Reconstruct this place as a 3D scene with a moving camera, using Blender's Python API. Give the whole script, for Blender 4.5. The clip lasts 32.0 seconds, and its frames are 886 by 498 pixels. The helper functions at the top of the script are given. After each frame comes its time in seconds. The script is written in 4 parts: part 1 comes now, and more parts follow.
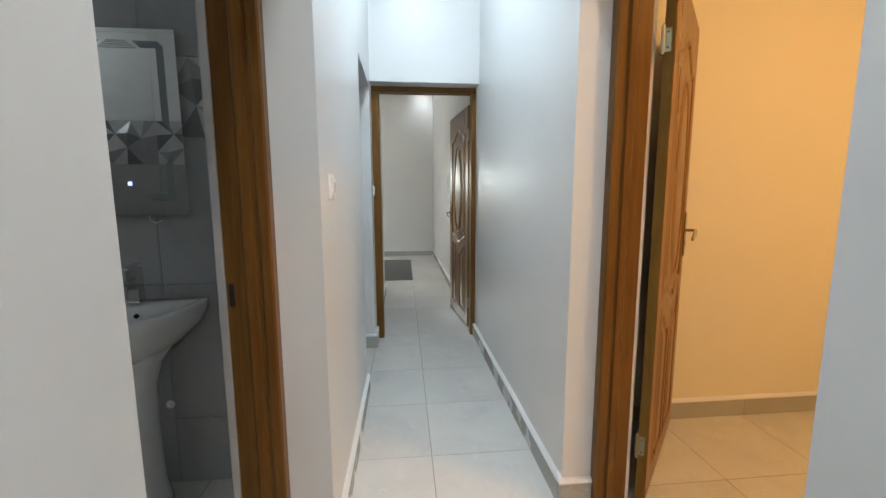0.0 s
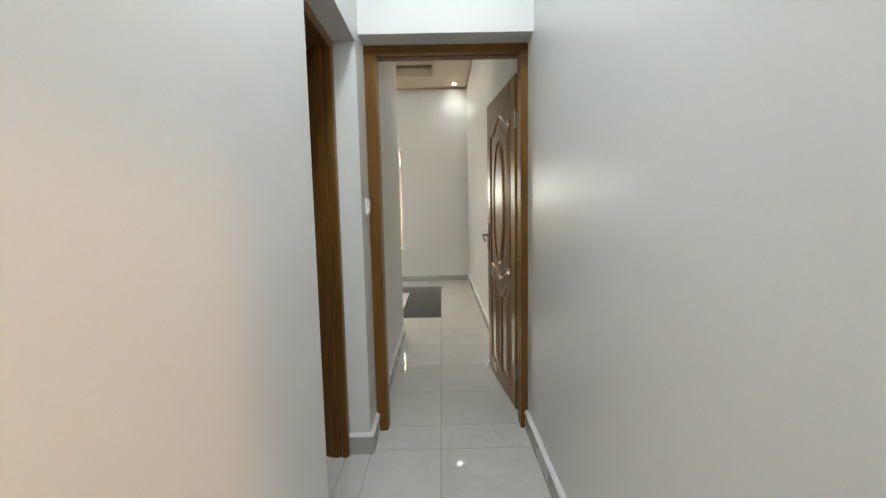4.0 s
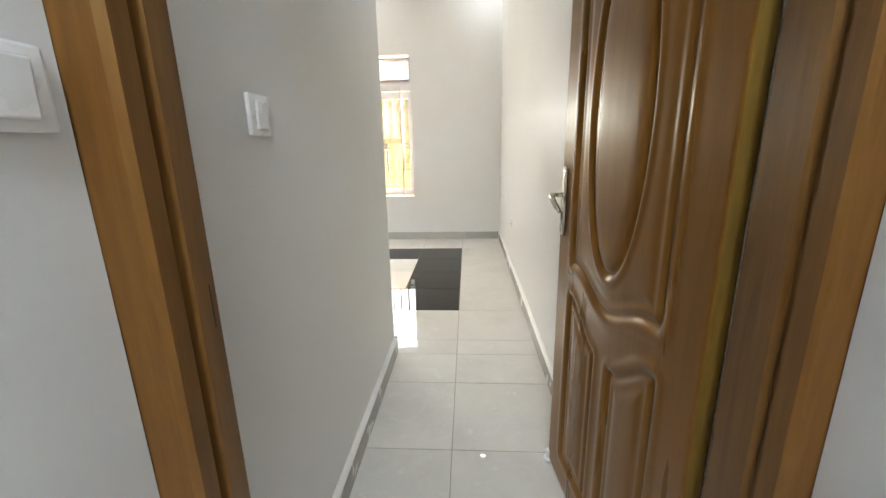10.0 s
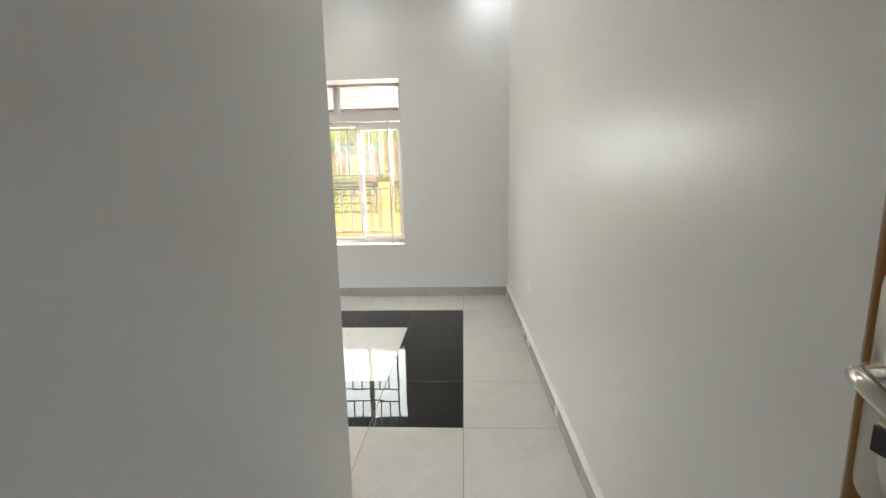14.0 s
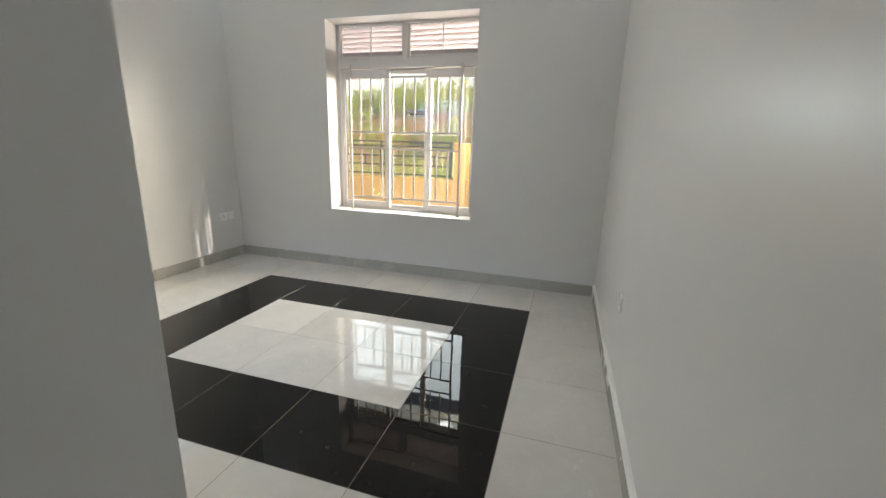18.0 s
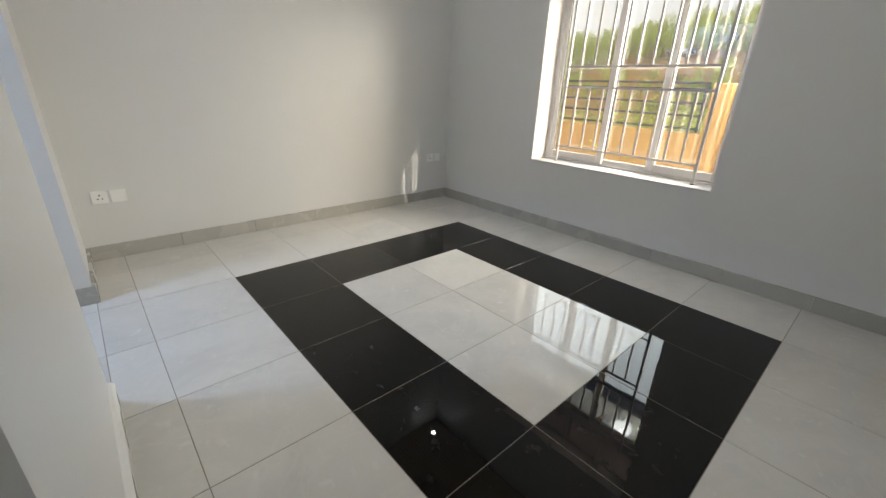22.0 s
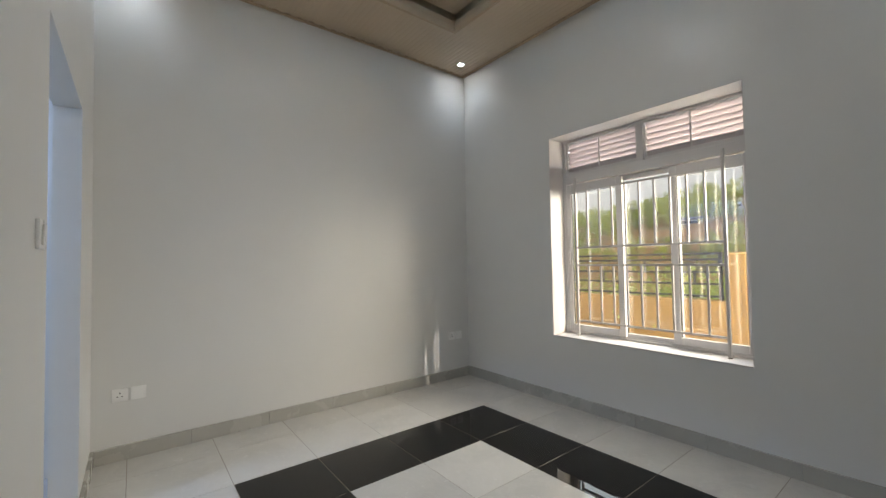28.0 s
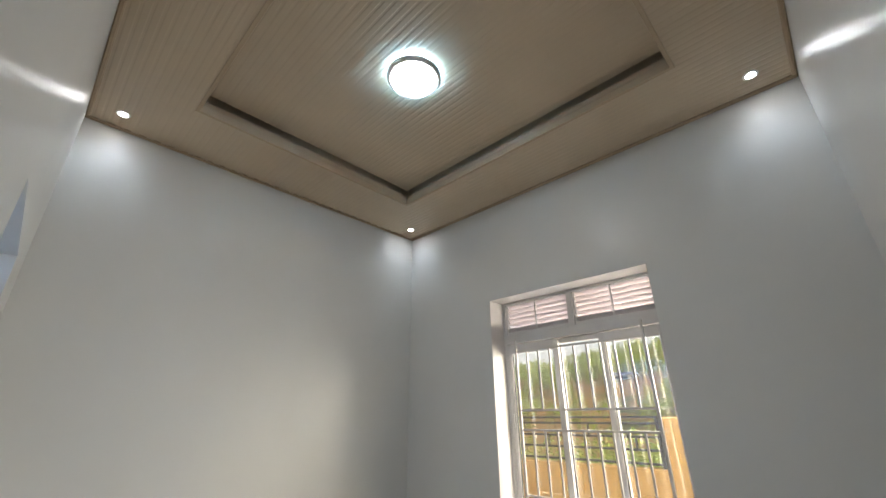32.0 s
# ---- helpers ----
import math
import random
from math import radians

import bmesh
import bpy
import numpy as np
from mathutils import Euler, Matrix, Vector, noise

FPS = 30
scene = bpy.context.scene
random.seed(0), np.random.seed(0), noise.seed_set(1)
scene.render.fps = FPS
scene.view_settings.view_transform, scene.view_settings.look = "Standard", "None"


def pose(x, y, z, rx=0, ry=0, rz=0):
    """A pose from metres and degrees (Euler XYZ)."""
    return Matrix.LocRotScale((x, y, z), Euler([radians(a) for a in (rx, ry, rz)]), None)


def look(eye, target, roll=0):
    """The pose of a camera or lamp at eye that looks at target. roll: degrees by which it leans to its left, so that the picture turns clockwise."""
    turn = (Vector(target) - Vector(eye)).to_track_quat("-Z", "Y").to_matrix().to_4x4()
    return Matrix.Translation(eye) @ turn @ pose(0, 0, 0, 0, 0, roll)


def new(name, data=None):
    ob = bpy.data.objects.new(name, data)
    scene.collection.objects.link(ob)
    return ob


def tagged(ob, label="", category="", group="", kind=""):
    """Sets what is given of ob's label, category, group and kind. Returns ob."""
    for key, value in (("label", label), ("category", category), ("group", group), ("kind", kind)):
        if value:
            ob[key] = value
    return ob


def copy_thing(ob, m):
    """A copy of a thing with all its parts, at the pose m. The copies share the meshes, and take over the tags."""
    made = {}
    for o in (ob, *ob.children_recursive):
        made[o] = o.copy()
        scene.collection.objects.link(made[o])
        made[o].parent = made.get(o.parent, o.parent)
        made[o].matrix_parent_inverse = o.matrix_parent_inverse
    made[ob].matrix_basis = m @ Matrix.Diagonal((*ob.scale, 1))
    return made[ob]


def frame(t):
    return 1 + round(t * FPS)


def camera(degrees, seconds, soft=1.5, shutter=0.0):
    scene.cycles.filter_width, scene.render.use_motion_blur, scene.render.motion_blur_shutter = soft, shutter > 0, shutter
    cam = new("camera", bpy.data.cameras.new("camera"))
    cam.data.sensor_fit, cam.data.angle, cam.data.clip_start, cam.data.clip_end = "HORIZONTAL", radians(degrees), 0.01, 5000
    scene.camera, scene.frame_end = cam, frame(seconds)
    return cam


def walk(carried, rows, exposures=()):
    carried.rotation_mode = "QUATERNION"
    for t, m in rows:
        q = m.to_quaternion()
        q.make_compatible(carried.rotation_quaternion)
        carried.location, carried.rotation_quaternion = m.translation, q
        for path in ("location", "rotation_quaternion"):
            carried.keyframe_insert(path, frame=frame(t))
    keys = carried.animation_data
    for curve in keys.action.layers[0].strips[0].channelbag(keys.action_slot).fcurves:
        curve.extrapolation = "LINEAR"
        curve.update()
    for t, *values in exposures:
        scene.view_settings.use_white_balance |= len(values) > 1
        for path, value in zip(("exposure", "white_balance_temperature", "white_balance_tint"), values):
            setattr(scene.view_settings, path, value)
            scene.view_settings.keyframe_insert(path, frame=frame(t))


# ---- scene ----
cam = camera(95.8, 32.0)
PATH = [
    (0, (-0.117, -0.993, 1.262), (0.074, 0.981, 1.001), -0.2),
    (0.5, (-0.060, -0.865, 1.261), (0.035, 1.116, 0.998), -0.0),
    (1, (0.020, -0.756, 1.271), (0.035, 1.227, 1.014), 0.0),
    (1.5, (0.042, -0.661, 1.277), (0.043, 1.326, 1.052), -0.2),
    (2, (0.008, -0.502, 1.277), (0.017, 1.489, 1.092), -0.5),
    (2.5, (-0.005, -0.314, 1.282), (0.024, 1.678, 1.104), -0.5),
    (4.5, (0.043, 0.433, 1.280), (0.037, 2.423, 1.078), -1.4),
    (5, (0.057, 0.586, 1.276), (0.041, 2.574, 1.062), -1.7),
    (5.5, (0.088, 0.764, 1.276), (0.025, 2.751, 1.058), -1.9),
    (6, (0.103, 0.905, 1.272), (0.021, 2.889, 1.031), -1.9),
    (6.5, (0.085, 1.098, 1.265), (0.024, 3.079, 0.994), -2.0),
    (7, (0.076, 1.250, 1.264), (0.036, 3.229, 0.978), -1.8),
    (7.5, (0.116, 1.417, 1.253), (0.043, 3.395, 0.961), -1.5),
    (8, (0.146, 1.543, 1.254), (0.033, 3.516, 0.952), -1.1),
    (8.5, (0.129, 1.655, 1.252), (0.001, 3.628, 0.947), -1.1),
    (9, (0.081, 1.790, 1.262), (-0.026, 3.756, 0.908), -1.4),
    (9.5, (0.052, 1.919, 1.248), (-0.037, 3.872, 0.823), -1.4),
    (10, (0.072, 2.063, 1.246), (-0.052, 3.998, 0.754), -1.2),
    (10.5, (0.098, 2.191, 1.239), (-0.069, 4.110, 0.703), -1.0),
    (11, (0.088, 2.303, 1.231), (-0.084, 4.217, 0.674), -1.3),
    (11.5, (0.044, 2.435, 1.217), (-0.099, 4.352, 0.667), -1.4),
    (12, (0.024, 2.552, 1.230), (-0.088, 4.482, 0.717), -1.6),
    (12.5, (0.040, 2.710, 1.228), (-0.104, 4.647, 0.754), -1.5),
    (13, (0.061, 2.840, 1.227), (-0.097, 4.791, 0.815), -1.3),
    (13.5, (0.046, 2.952, 1.235), (-0.096, 4.910, 0.855), -1.2),
    (14, (0.014, 3.077, 1.253), (-0.090, 5.049, 0.940), -1.2),
    (14.5, (0.020, 3.181, 1.239), (-0.062, 5.160, 0.966), -1.6),
    (16.5, (0.078, 3.647, 1.240), (-0.121, 5.606, 0.885), -0.3),
    (17, (0.071, 3.763, 1.210), (-0.197, 5.707, 0.833), 0.6),
    (17.5, (0.153, 3.854, 1.242), (-0.269, 5.760, 0.807), 1.3),
    (18, (0.171, 3.904, 1.256), (-0.381, 5.764, 0.766), 1.8),
    (18.5, (0.178, 4.014, 1.217), (-0.523, 5.812, 0.691), 2.2),
    (19, (0.137, 4.129, 1.208), (-0.686, 5.860, 0.633), 2.6),
    (19.5, (0.112, 4.194, 1.203), (-0.815, 5.854, 0.582), 2.9),
    (20, (0.105, 4.261, 1.196), (-0.927, 5.838, 0.526), 2.7),
    (20.5, (0.098, 4.315, 1.192), (-1.030, 5.806, 0.478), 2.5),
    (21, (0.105, 4.361, 1.190), (-1.124, 5.752, 0.445), 2.3),
    (21.5, (0.116, 4.399, 1.184), (-1.197, 5.705, 0.431), 2.2),
    (22, (0.116, 4.430, 1.188), (-1.255, 5.679, 0.440), 2.2),
    (22.5, (0.091, 4.446, 1.188), (-1.319, 5.649, 0.436), 2.2),
    (23, (0.069, 4.464, 1.185), (-1.369, 5.633, 0.431), 2.2),
    (23.5, (0.072, 4.491, 1.188), (-1.403, 5.623, 0.451), 2.2),
    (24, (0.083, 4.511, 1.198), (-1.433, 5.619, 0.510), 1.9),
    (24.5, (0.098, 4.515, 1.203), (-1.454, 5.621, 0.593), 1.4),
    (25, (0.107, 4.521, 1.215), (-1.466, 5.641, 0.700), 0.6),
    (25.5, (0.114, 4.532, 1.228), (-1.473, 5.675, 0.813), 0.2),
    (27.5, (0.146, 4.532, 1.278), (-1.439, 5.750, 1.242), -0.9),
    (28, (0.148, 4.527, 1.282), (-1.433, 5.750, 1.346), -1.0),
    (28.5, (0.151, 4.516, 1.289), (-1.416, 5.746, 1.457), -1.1),
    (29, (0.158, 4.505, 1.291), (-1.389, 5.744, 1.564), -1.1),
    (29.5, (0.173, 4.510, 1.293), (-1.353, 5.748, 1.663), -1.2),
    (30, (0.160, 4.482, 1.310), (-1.330, 5.735, 1.764), -1.4),
    (30.5, (0.159, 4.457, 1.331), (-1.289, 5.727, 1.869), -1.5),
    (31, (0.161, 4.451, 1.330), (-1.239, 5.737, 1.954), -1.5),
    (31.5, (0.204, 4.473, 1.344), (-1.134, 5.785, 2.046), -0.8),
    (32, (0.209, 4.454, 1.352), (-1.073, 5.784, 2.120), -0.5),
]
# exposure and white balance of the hand-held camera along the walk
EXPOSURE = [
    (0.0, 1.98, 6900, 10), (2.5, 2.15, 7300, 11), (4.5, 2.12, 8000, 12), (5.5, 2.26, 8300, 15), (7.0, 2.75, 8150, 15), (9.0, 2.75, 7600, 14), (11.0, 2.88, 7450, 13), (12.5, 2.68, 7250, 13),
    (14.5, 2.22, 7150, 12), (17.0, 1.76, 6950, 12), (22.0, 1.45, 6850, 13), (28.0, 1.08, 6800, 13), (30.0, 1.10, 6780, 13), (32.0, 1.24, 6750, 12),
]
walk(cam, [(t, look(eye, target, roll)) for t, eye, target, roll in PATH], EXPOSURE)

# ---- world, sun and lamps ----
SUN = Vector((1.0, 0.36, 0.40)).normalized()
world = bpy.data.worlds.new("sky_world")
scene.world = world
world.use_nodes = True
wn = world.node_tree
sky = wn.nodes.new("ShaderNodeTexSky")
sky.sky_type = "NISHITA"
sky.sun_disc = False
sky.sun_elevation = math.asin(SUN.z)
sky.sun_rotation = math.atan2(SUN.x, SUN.y)
sky.air_density, sky.dust_density, sky.ozone_density = 0.7, 9.0, 0.3
wn.links.new(sky.outputs[0], wn.nodes["Background"].inputs[0])
wn.nodes["Background"].inputs[1].default_value = 0.11

sun = new("sun", bpy.data.lights.new("sun", "SUN"))
sun.data.energy, sun.data.angle, sun.data.color = 0.85, radians(0.5), (1.0, 0.93, 0.82)
sun.matrix_world = look(SUN * 20, (0, 0, 0))


def lamp(name, kind, m, watts, colour, size=0.2, shape="DISK", spot=None, size_y=None):
    """A lamp with its pose, power, colour and size."""
    data = bpy.data.lights.new(name, kind)
    data.energy, data.color = watts, colour
    if kind == "AREA":
        data.shape, data.size = shape, size
        if size_y:
            data.size_y = size_y
    else:
        data.shadow_soft_size = size
    if kind == "SPOT":
        data.spot_size, data.spot_blend = radians(spot[0]), spot[1]
    ob = new(name, data)
    ob.matrix_world = m
    return ob


COOL, WARM, WHITE = (0.80, 0.90, 1.0), (1.0, 0.55, 0.21), (0.95, 0.98, 1.0)
SPOTS = [(-3.115, 7.34), (0.285, 7.34), (-3.115, 4.507), (0.285, 4.507)]
lamp("bedroom_disc_light", "AREA", pose(-1.423, 5.865, 3.523), 3.2, (0.93, 0.97, 1.0), 0.33)
for sx, sy in SPOTS:
    lamp("bedroom_spot_light", "SPOT", pose(sx, sy, 3.415), 3.0, (0.72, 0.86, 1.0), 0.03, spot=(124, 1.0))
lamp("corridor_disc_light", "AREA", pose(0.06, 1.0, 3.358), 8.2, (0.62, 0.80, 1.0), 0.27)
# unseen lamp, added behind the start of the walk to light the hall
lamp("hall_disc_light", "AREA", pose(0.06, -1.7, 3.358), 7.2, (0.82, 0.90, 1.0), 0.27)
lamp("side_room_light", "AREA", pose(2.0, -0.6, 2.85), 10.2, WARM, 0.3)
lamp("ensuite_light", "AREA", pose(-2.45, 2.95, 2.8), 12, (0.42, 0.62, 1.0), 0.25)
# added lamp that brightens the bathroom; no such source is known
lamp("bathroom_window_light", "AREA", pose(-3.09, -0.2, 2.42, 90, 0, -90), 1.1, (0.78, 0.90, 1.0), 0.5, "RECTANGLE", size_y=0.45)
# added fill lamps in place of sky light, between the terrace parapet and its roof
# the right-hand pair is made stronger, to brighten the left wall
lamp("terrace_skylight", "AREA", pose(0.3, 9.34, 2.02, -90, 0, 0), 135, (1.0, 0.945, 0.80), 2.4, "RECTANGLE", size_y=1.24)
lamp("terrace_skylight", "AREA", pose(4.0, 9.34, 2.02, -90, 0, 0), 125, (1.0, 0.935, 0.77), 5.0, "RECTANGLE", size_y=1.24)
lamp("terrace_skylight", "AREA", pose(-4.9, 9.34, 2.02, -90, 0, 0), 100, (0.86, 0.94, 1.0), 8.0, "RECTANGLE", size_y=1.24)
# added pinkish fill lamp behind the vents above the window
lamp("vent_skylight", "AREA", pose(-1.40, 7.883, 2.21, -90, 0, 0), 0.11, (1.0, 0.86, 0.92), 1.44, "RECTANGLE", size_y=0.30)

# ---- materials ----
def material(name, colour, rough=0.5, metal=0.0, spec=0.5, coat=0.0, coat_rough=0.1):
    m = bpy.data.materials.new(name)
    m.use_nodes = True
    b = m.node_tree.nodes["Principled BSDF"]
    b.inputs["Base Color"].default_value = (*colour, 1)
    b.inputs["Roughness"].default_value = rough
    b.inputs["Metallic"].default_value = metal
    b.inputs["Specular IOR Level"].default_value = spec
    b.inputs["Coat Weight"].default_value = coat
    b.inputs["Coat Roughness"].default_value = coat_rough
    return m


def node(m, kind, **values):
    n = m.node_tree.nodes.new(kind)
    for key, value in values.items():
        n.inputs[key].default_value = value
    return n


def link(m, a, b):
    m.node_tree.links.new(a, b)


def shader(m):
    return m.node_tree.nodes["Principled BSDF"]


def coords(m, scale=(1, 1, 1)):
    """World-sized coordinates, as the objects' meshes give them."""
    geo = m.node_tree.nodes.new("ShaderNodeNewGeometry")
    mapping = m.node_tree.nodes.new("ShaderNodeMapping")
    mapping.inputs["Scale"].default_value = scale
    link(m, geo.outputs["Position"], mapping.inputs["Vector"])
    return mapping.outputs[0]


def noise_tex(m, vector, scale, detail=4.0, rough=0.55, distortion=0.0):
    n = node(m, "ShaderNodeTexNoise", Scale=scale, Detail=detail, Roughness=rough, Distortion=distortion)
    link(m, vector, n.inputs["Vector"])
    return n.outputs["Fac"]


def ramp(m, fac, stops):
    n = m.node_tree.nodes.new("ShaderNodeValToRGB")
    e = n.color_ramp.elements
    e[0].position, e[0].color = stops[0][0], (*stops[0][1], 1)
    e[1].position, e[1].color = stops[-1][0], (*stops[-1][1], 1)
    for p, c in stops[1:-1]:
        x = e.new(p)
        x.color = (*c, 1)
    link(m, fac, n.inputs[0])
    return n.outputs[0]


def spread(m, fac, low, high):
    n = node(m, "ShaderNodeMapRange")
    n.inputs["To Min"].default_value, n.inputs["To Max"].default_value = low, high
    link(m, fac, n.inputs["Value"])
    return n.outputs[0]


def bump(m, fac, strength, distance):
    n = node(m, "ShaderNodeBump", Strength=strength, Distance=distance)
    link(m, fac, n.inputs["Height"])
    link(m, n.outputs[0], shader(m).inputs["Normal"])


def paint(name, colour, rough=0.305, grain=0.10, wavy=0.035):
    """Rolled satin wall paint: roller stipple, slow patches of sheen, faint marks."""
    m = material(name, colour, rough, spec=0.30)
    v = coords(m)
    slow = noise_tex(m, v, 1.1, 3)
    dark = tuple(c * 0.955 for c in colour)
    link(m, ramp(m, slow, [(0.3, dark), (0.7, colour)]), shader(m).inputs["Base Color"])
    link(m, spread(m, noise_tex(m, v, 2.3, 4), rough - 0.015, rough + 0.05), shader(m).inputs["Roughness"])
    bump(m, noise_tex(m, v, 260, 3), grain, 0.0012)
    fine = m.node_tree.nodes["Bump"]
    wave = node(m, "ShaderNodeBump", Strength=wavy, Distance=0.02)
    link(m, noise_tex(m, v, 3.2, 1, 0.4), wave.inputs["Height"])
    link(m, wave.outputs[0], fine.inputs["Normal"])
    return m


WALL = paint("white_satin_paint", (0.73, 0.73, 0.715))
CREAM = paint("cream_paint", (0.80, 0.74, 0.60), 0.5)
# the walls' white, darkened in colour to offset the strong lamps at the window
REVEAL = paint("toned_reveal_paint", (0.64, 0.62, 0.615), 0.5)
OUTER = paint("yellow_outdoor_paint", (0.40, 0.235, 0.08), 0.75, 0.5)
CEIL = material("tan_ceiling_panel", (0.60, 0.465, 0.34), 0.34, spec=0.5)
_v = coords(CEIL)
link(CEIL, ramp(CEIL, noise_tex(CEIL, _v, 1.6, 3), [(0.3, (0.565, 0.445, 0.315)), (0.7, (0.63, 0.50, 0.36))]), shader(CEIL).inputs["Base Color"])
link(CEIL, spread(CEIL, noise_tex(CEIL, _v, 9, 3), 0.26, 0.40), shader(CEIL).inputs["Roughness"])
TRIM = material("tan_moulding", (0.51, 0.385, 0.265), 0.55, spec=0.18)
PLAIN = paint("matt_white_ceiling", (0.75, 0.75, 0.73), 0.7)


def porcelain(name, pale, dark, vein, rough, streak=0.5, spec=0.5, dusty=0.0, wave=0.05):
    """Polished porcelain: cloudy body, thin veins, each tile shifted and toned by its own random number."""
    m = material(name, pale, rough, spec=spec)
    info = m.node_tree.nodes.new("ShaderNodeObjectInfo")
    geo = m.node_tree.nodes.new("ShaderNodeNewGeometry")
    add = m.node_tree.nodes.new("ShaderNodeVectorMath")
    add.operation = "MULTIPLY_ADD"
    add.inputs[1].default_value = (1, 1, 1)
    wide = m.node_tree.nodes.new("ShaderNodeMath")
    wide.operation, wide.inputs[1].default_value = "MULTIPLY", 40.0
    link(m, info.outputs["Random"], wide.inputs[0])
    link(m, geo.outputs["Position"], add.inputs[0])
    link(m, wide.outputs[0], add.inputs[2])
    v = add.outputs[0]
    cloud = noise_tex(m, v, 2.2, 6, 0.6, 0.8)
    body = ramp(m, cloud, [(0.32, dark), (0.52, pale), (0.72, tuple(min(1, c * 1.05) for c in pale))])
    lines = noise_tex(m, v, 3.1, 5, 0.6, 1.6)
    mask = ramp(m, lines, [(0.46, (0, 0, 0)), (0.50, (streak, streak, streak)), (0.53, (0, 0, 0))])
    mix = m.node_tree.nodes.new("ShaderNodeMix")
    mix.data_type = "RGBA"
    link(m, mask, mix.inputs[0])
    link(m, body, mix.inputs[6])
    mix.inputs[7].default_value = (*vein, 1)
    tone = m.node_tree.nodes.new("ShaderNodeHueSaturation")
    link(m, mix.outputs[2], tone.inputs["Color"])
    link(m, spread(m, info.outputs["Random"], 0.95, 1.04), tone.inputs["Value"])
    # dried splashes and dust left on the glaze
    dust = m.node_tree.nodes.new("ShaderNodeMix")
    dust.data_type = "RGBA"
    spots = ramp(m, noise_tex(m, v, 17, 3, 0.6, 0.4), [(0.62, (0, 0, 0)), (0.72, (dusty, dusty, dusty))])
    link(m, spots, dust.inputs[0])
    link(m, tone.outputs[0], dust.inputs[6])
    dust.inputs[7].default_value = (0.72, 0.71, 0.68, 1)
    link(m, dust.outputs[2], shader(m).inputs["Base Color"])
    link(m, spread(m, noise_tex(m, v, 5, 4), rough * 0.6, rough * 1.7), shader(m).inputs["Roughness"])
    bump(m, noise_tex(m, v, 7.0, 1), wave, 0.004)
    return m


TILE = porcelain("pale_grey_porcelain", (0.60, 0.585, 0.545), (0.545, 0.535, 0.505), (0.66, 0.645, 0.61), 0.014, 0.3, 0.27, 0.45, 0.09)
BLACK = porcelain("black_polished_porcelain", (0.007, 0.0065, 0.006), (0.005, 0.0048, 0.0045), (0.014, 0.013, 0.012), 0.012, 0.2, 0.28, 0.02, 0.09)
SKIRT = porcelain("grey_skirting_tile", (0.43, 0.42, 0.385), (0.415, 0.405, 0.37), (0.435, 0.425, 0.39), 0.22, 0.0)
BATH_TILE = porcelain("grey_wall_tile", (0.42, 0.43, 0.44), (0.36, 0.37, 0.38), (0.47, 0.48, 0.49), 0.16, 0.3)
BATH_PALE = porcelain("pale_upper_wall_tile", (0.80, 0.81, 0.81), (0.68, 0.69, 0.69), (0.75, 0.76, 0.76), 0.38, 0.1)
GROUT = material("grey_grout", (0.25, 0.22, 0.175), 0.85)


def wood(name, pale, dark, rough=0.22):
    """Varnished timber with upright grain."""
    m = material(name, pale, rough, spec=0.5, coat=0.0, coat_rough=0.3)
    shader(m).inputs["Specular Tint"].default_value = (1.0, 0.72, 0.38, 1)
    tc = m.node_tree.nodes.new("ShaderNodeTexCoord")
    mp = m.node_tree.nodes.new("ShaderNodeMapping")
    mp.inputs["Scale"].default_value = (1, 1, 0.07)
    link(m, tc.outputs["Object"], mp.inputs["Vector"])
    v = mp.outputs[0]
    grain = noise_tex(m, v, 34, 6, 0.62, 0.6)
    fine = noise_tex(m, v, 210, 3)
    body = ramp(m, grain, [(0.25, dark), (0.5, tuple((a + b) / 2 for a, b in zip(pale, dark))), (0.75, pale)])
    mix = m.node_tree.nodes.new("ShaderNodeMix")
    mix.data_type, mix.blend_type = "RGBA", "MULTIPLY"
    mix.inputs[0].default_value = 0.35
    link(m, body, mix.inputs[6])
    link(m, ramp(m, fine, [(0.3, (0.7, 0.66, 0.6)), (0.6, (1, 1, 1))]), mix.inputs[7])
    link(m, mix.outputs[2], shader(m).inputs["Base Color"])
    link(m, spread(m, noise_tex(m, v, 12, 4), rough, rough + 0.14), shader(m).inputs["Roughness"])
    bump(m, fine, 0.05, 0.0006)
    return m


WOOD = wood("varnished_door_timber", (0.212, 0.089, 0.016), (0.148, 0.058, 0.010), 0.22)
FRAME = wood("stained_frame_timber", (0.205, 0.094, 0.025), (0.115, 0.046, 0.012), 0.26)
EDGE = wood("raw_door_edge", (0.27, 0.16, 0.033), (0.15, 0.08, 0.018), 0.45)
NICKEL = material("brushed_nickel", (0.62, 0.58, 0.52), 0.24, 1.0)
link(NICKEL, spread(NICKEL, noise_tex(NICKEL, coords(NICKEL), 60, 2), 0.20, 0.28), shader(NICKEL).inputs["Roughness"])
CHROME = material("chrome", (0.72, 0.73, 0.74), 0.08, 1.0)
STEEL = material("zinc_hinge_steel", (0.36, 0.33, 0.22), 0.36, 1.0)
DARK = material("dark_slot", (0.012, 0.011, 0.010), 0.6)
PLASTIC = material("white_switch_plastic", (0.88, 0.88, 0.87), 0.28)
ALU = material("white_coated_aluminium", (0.62, 0.605, 0.60), 0.35)
BARS = material("white_painted_steel_bar", (0.60, 0.58, 0.56), 0.4)
LOUVRE = material("white_louvre_slat", (0.60, 0.55, 0.56), 0.5, spec=0.3)
RUBBER = material("black_rubber_seal", (0.02, 0.02, 0.02), 0.6)
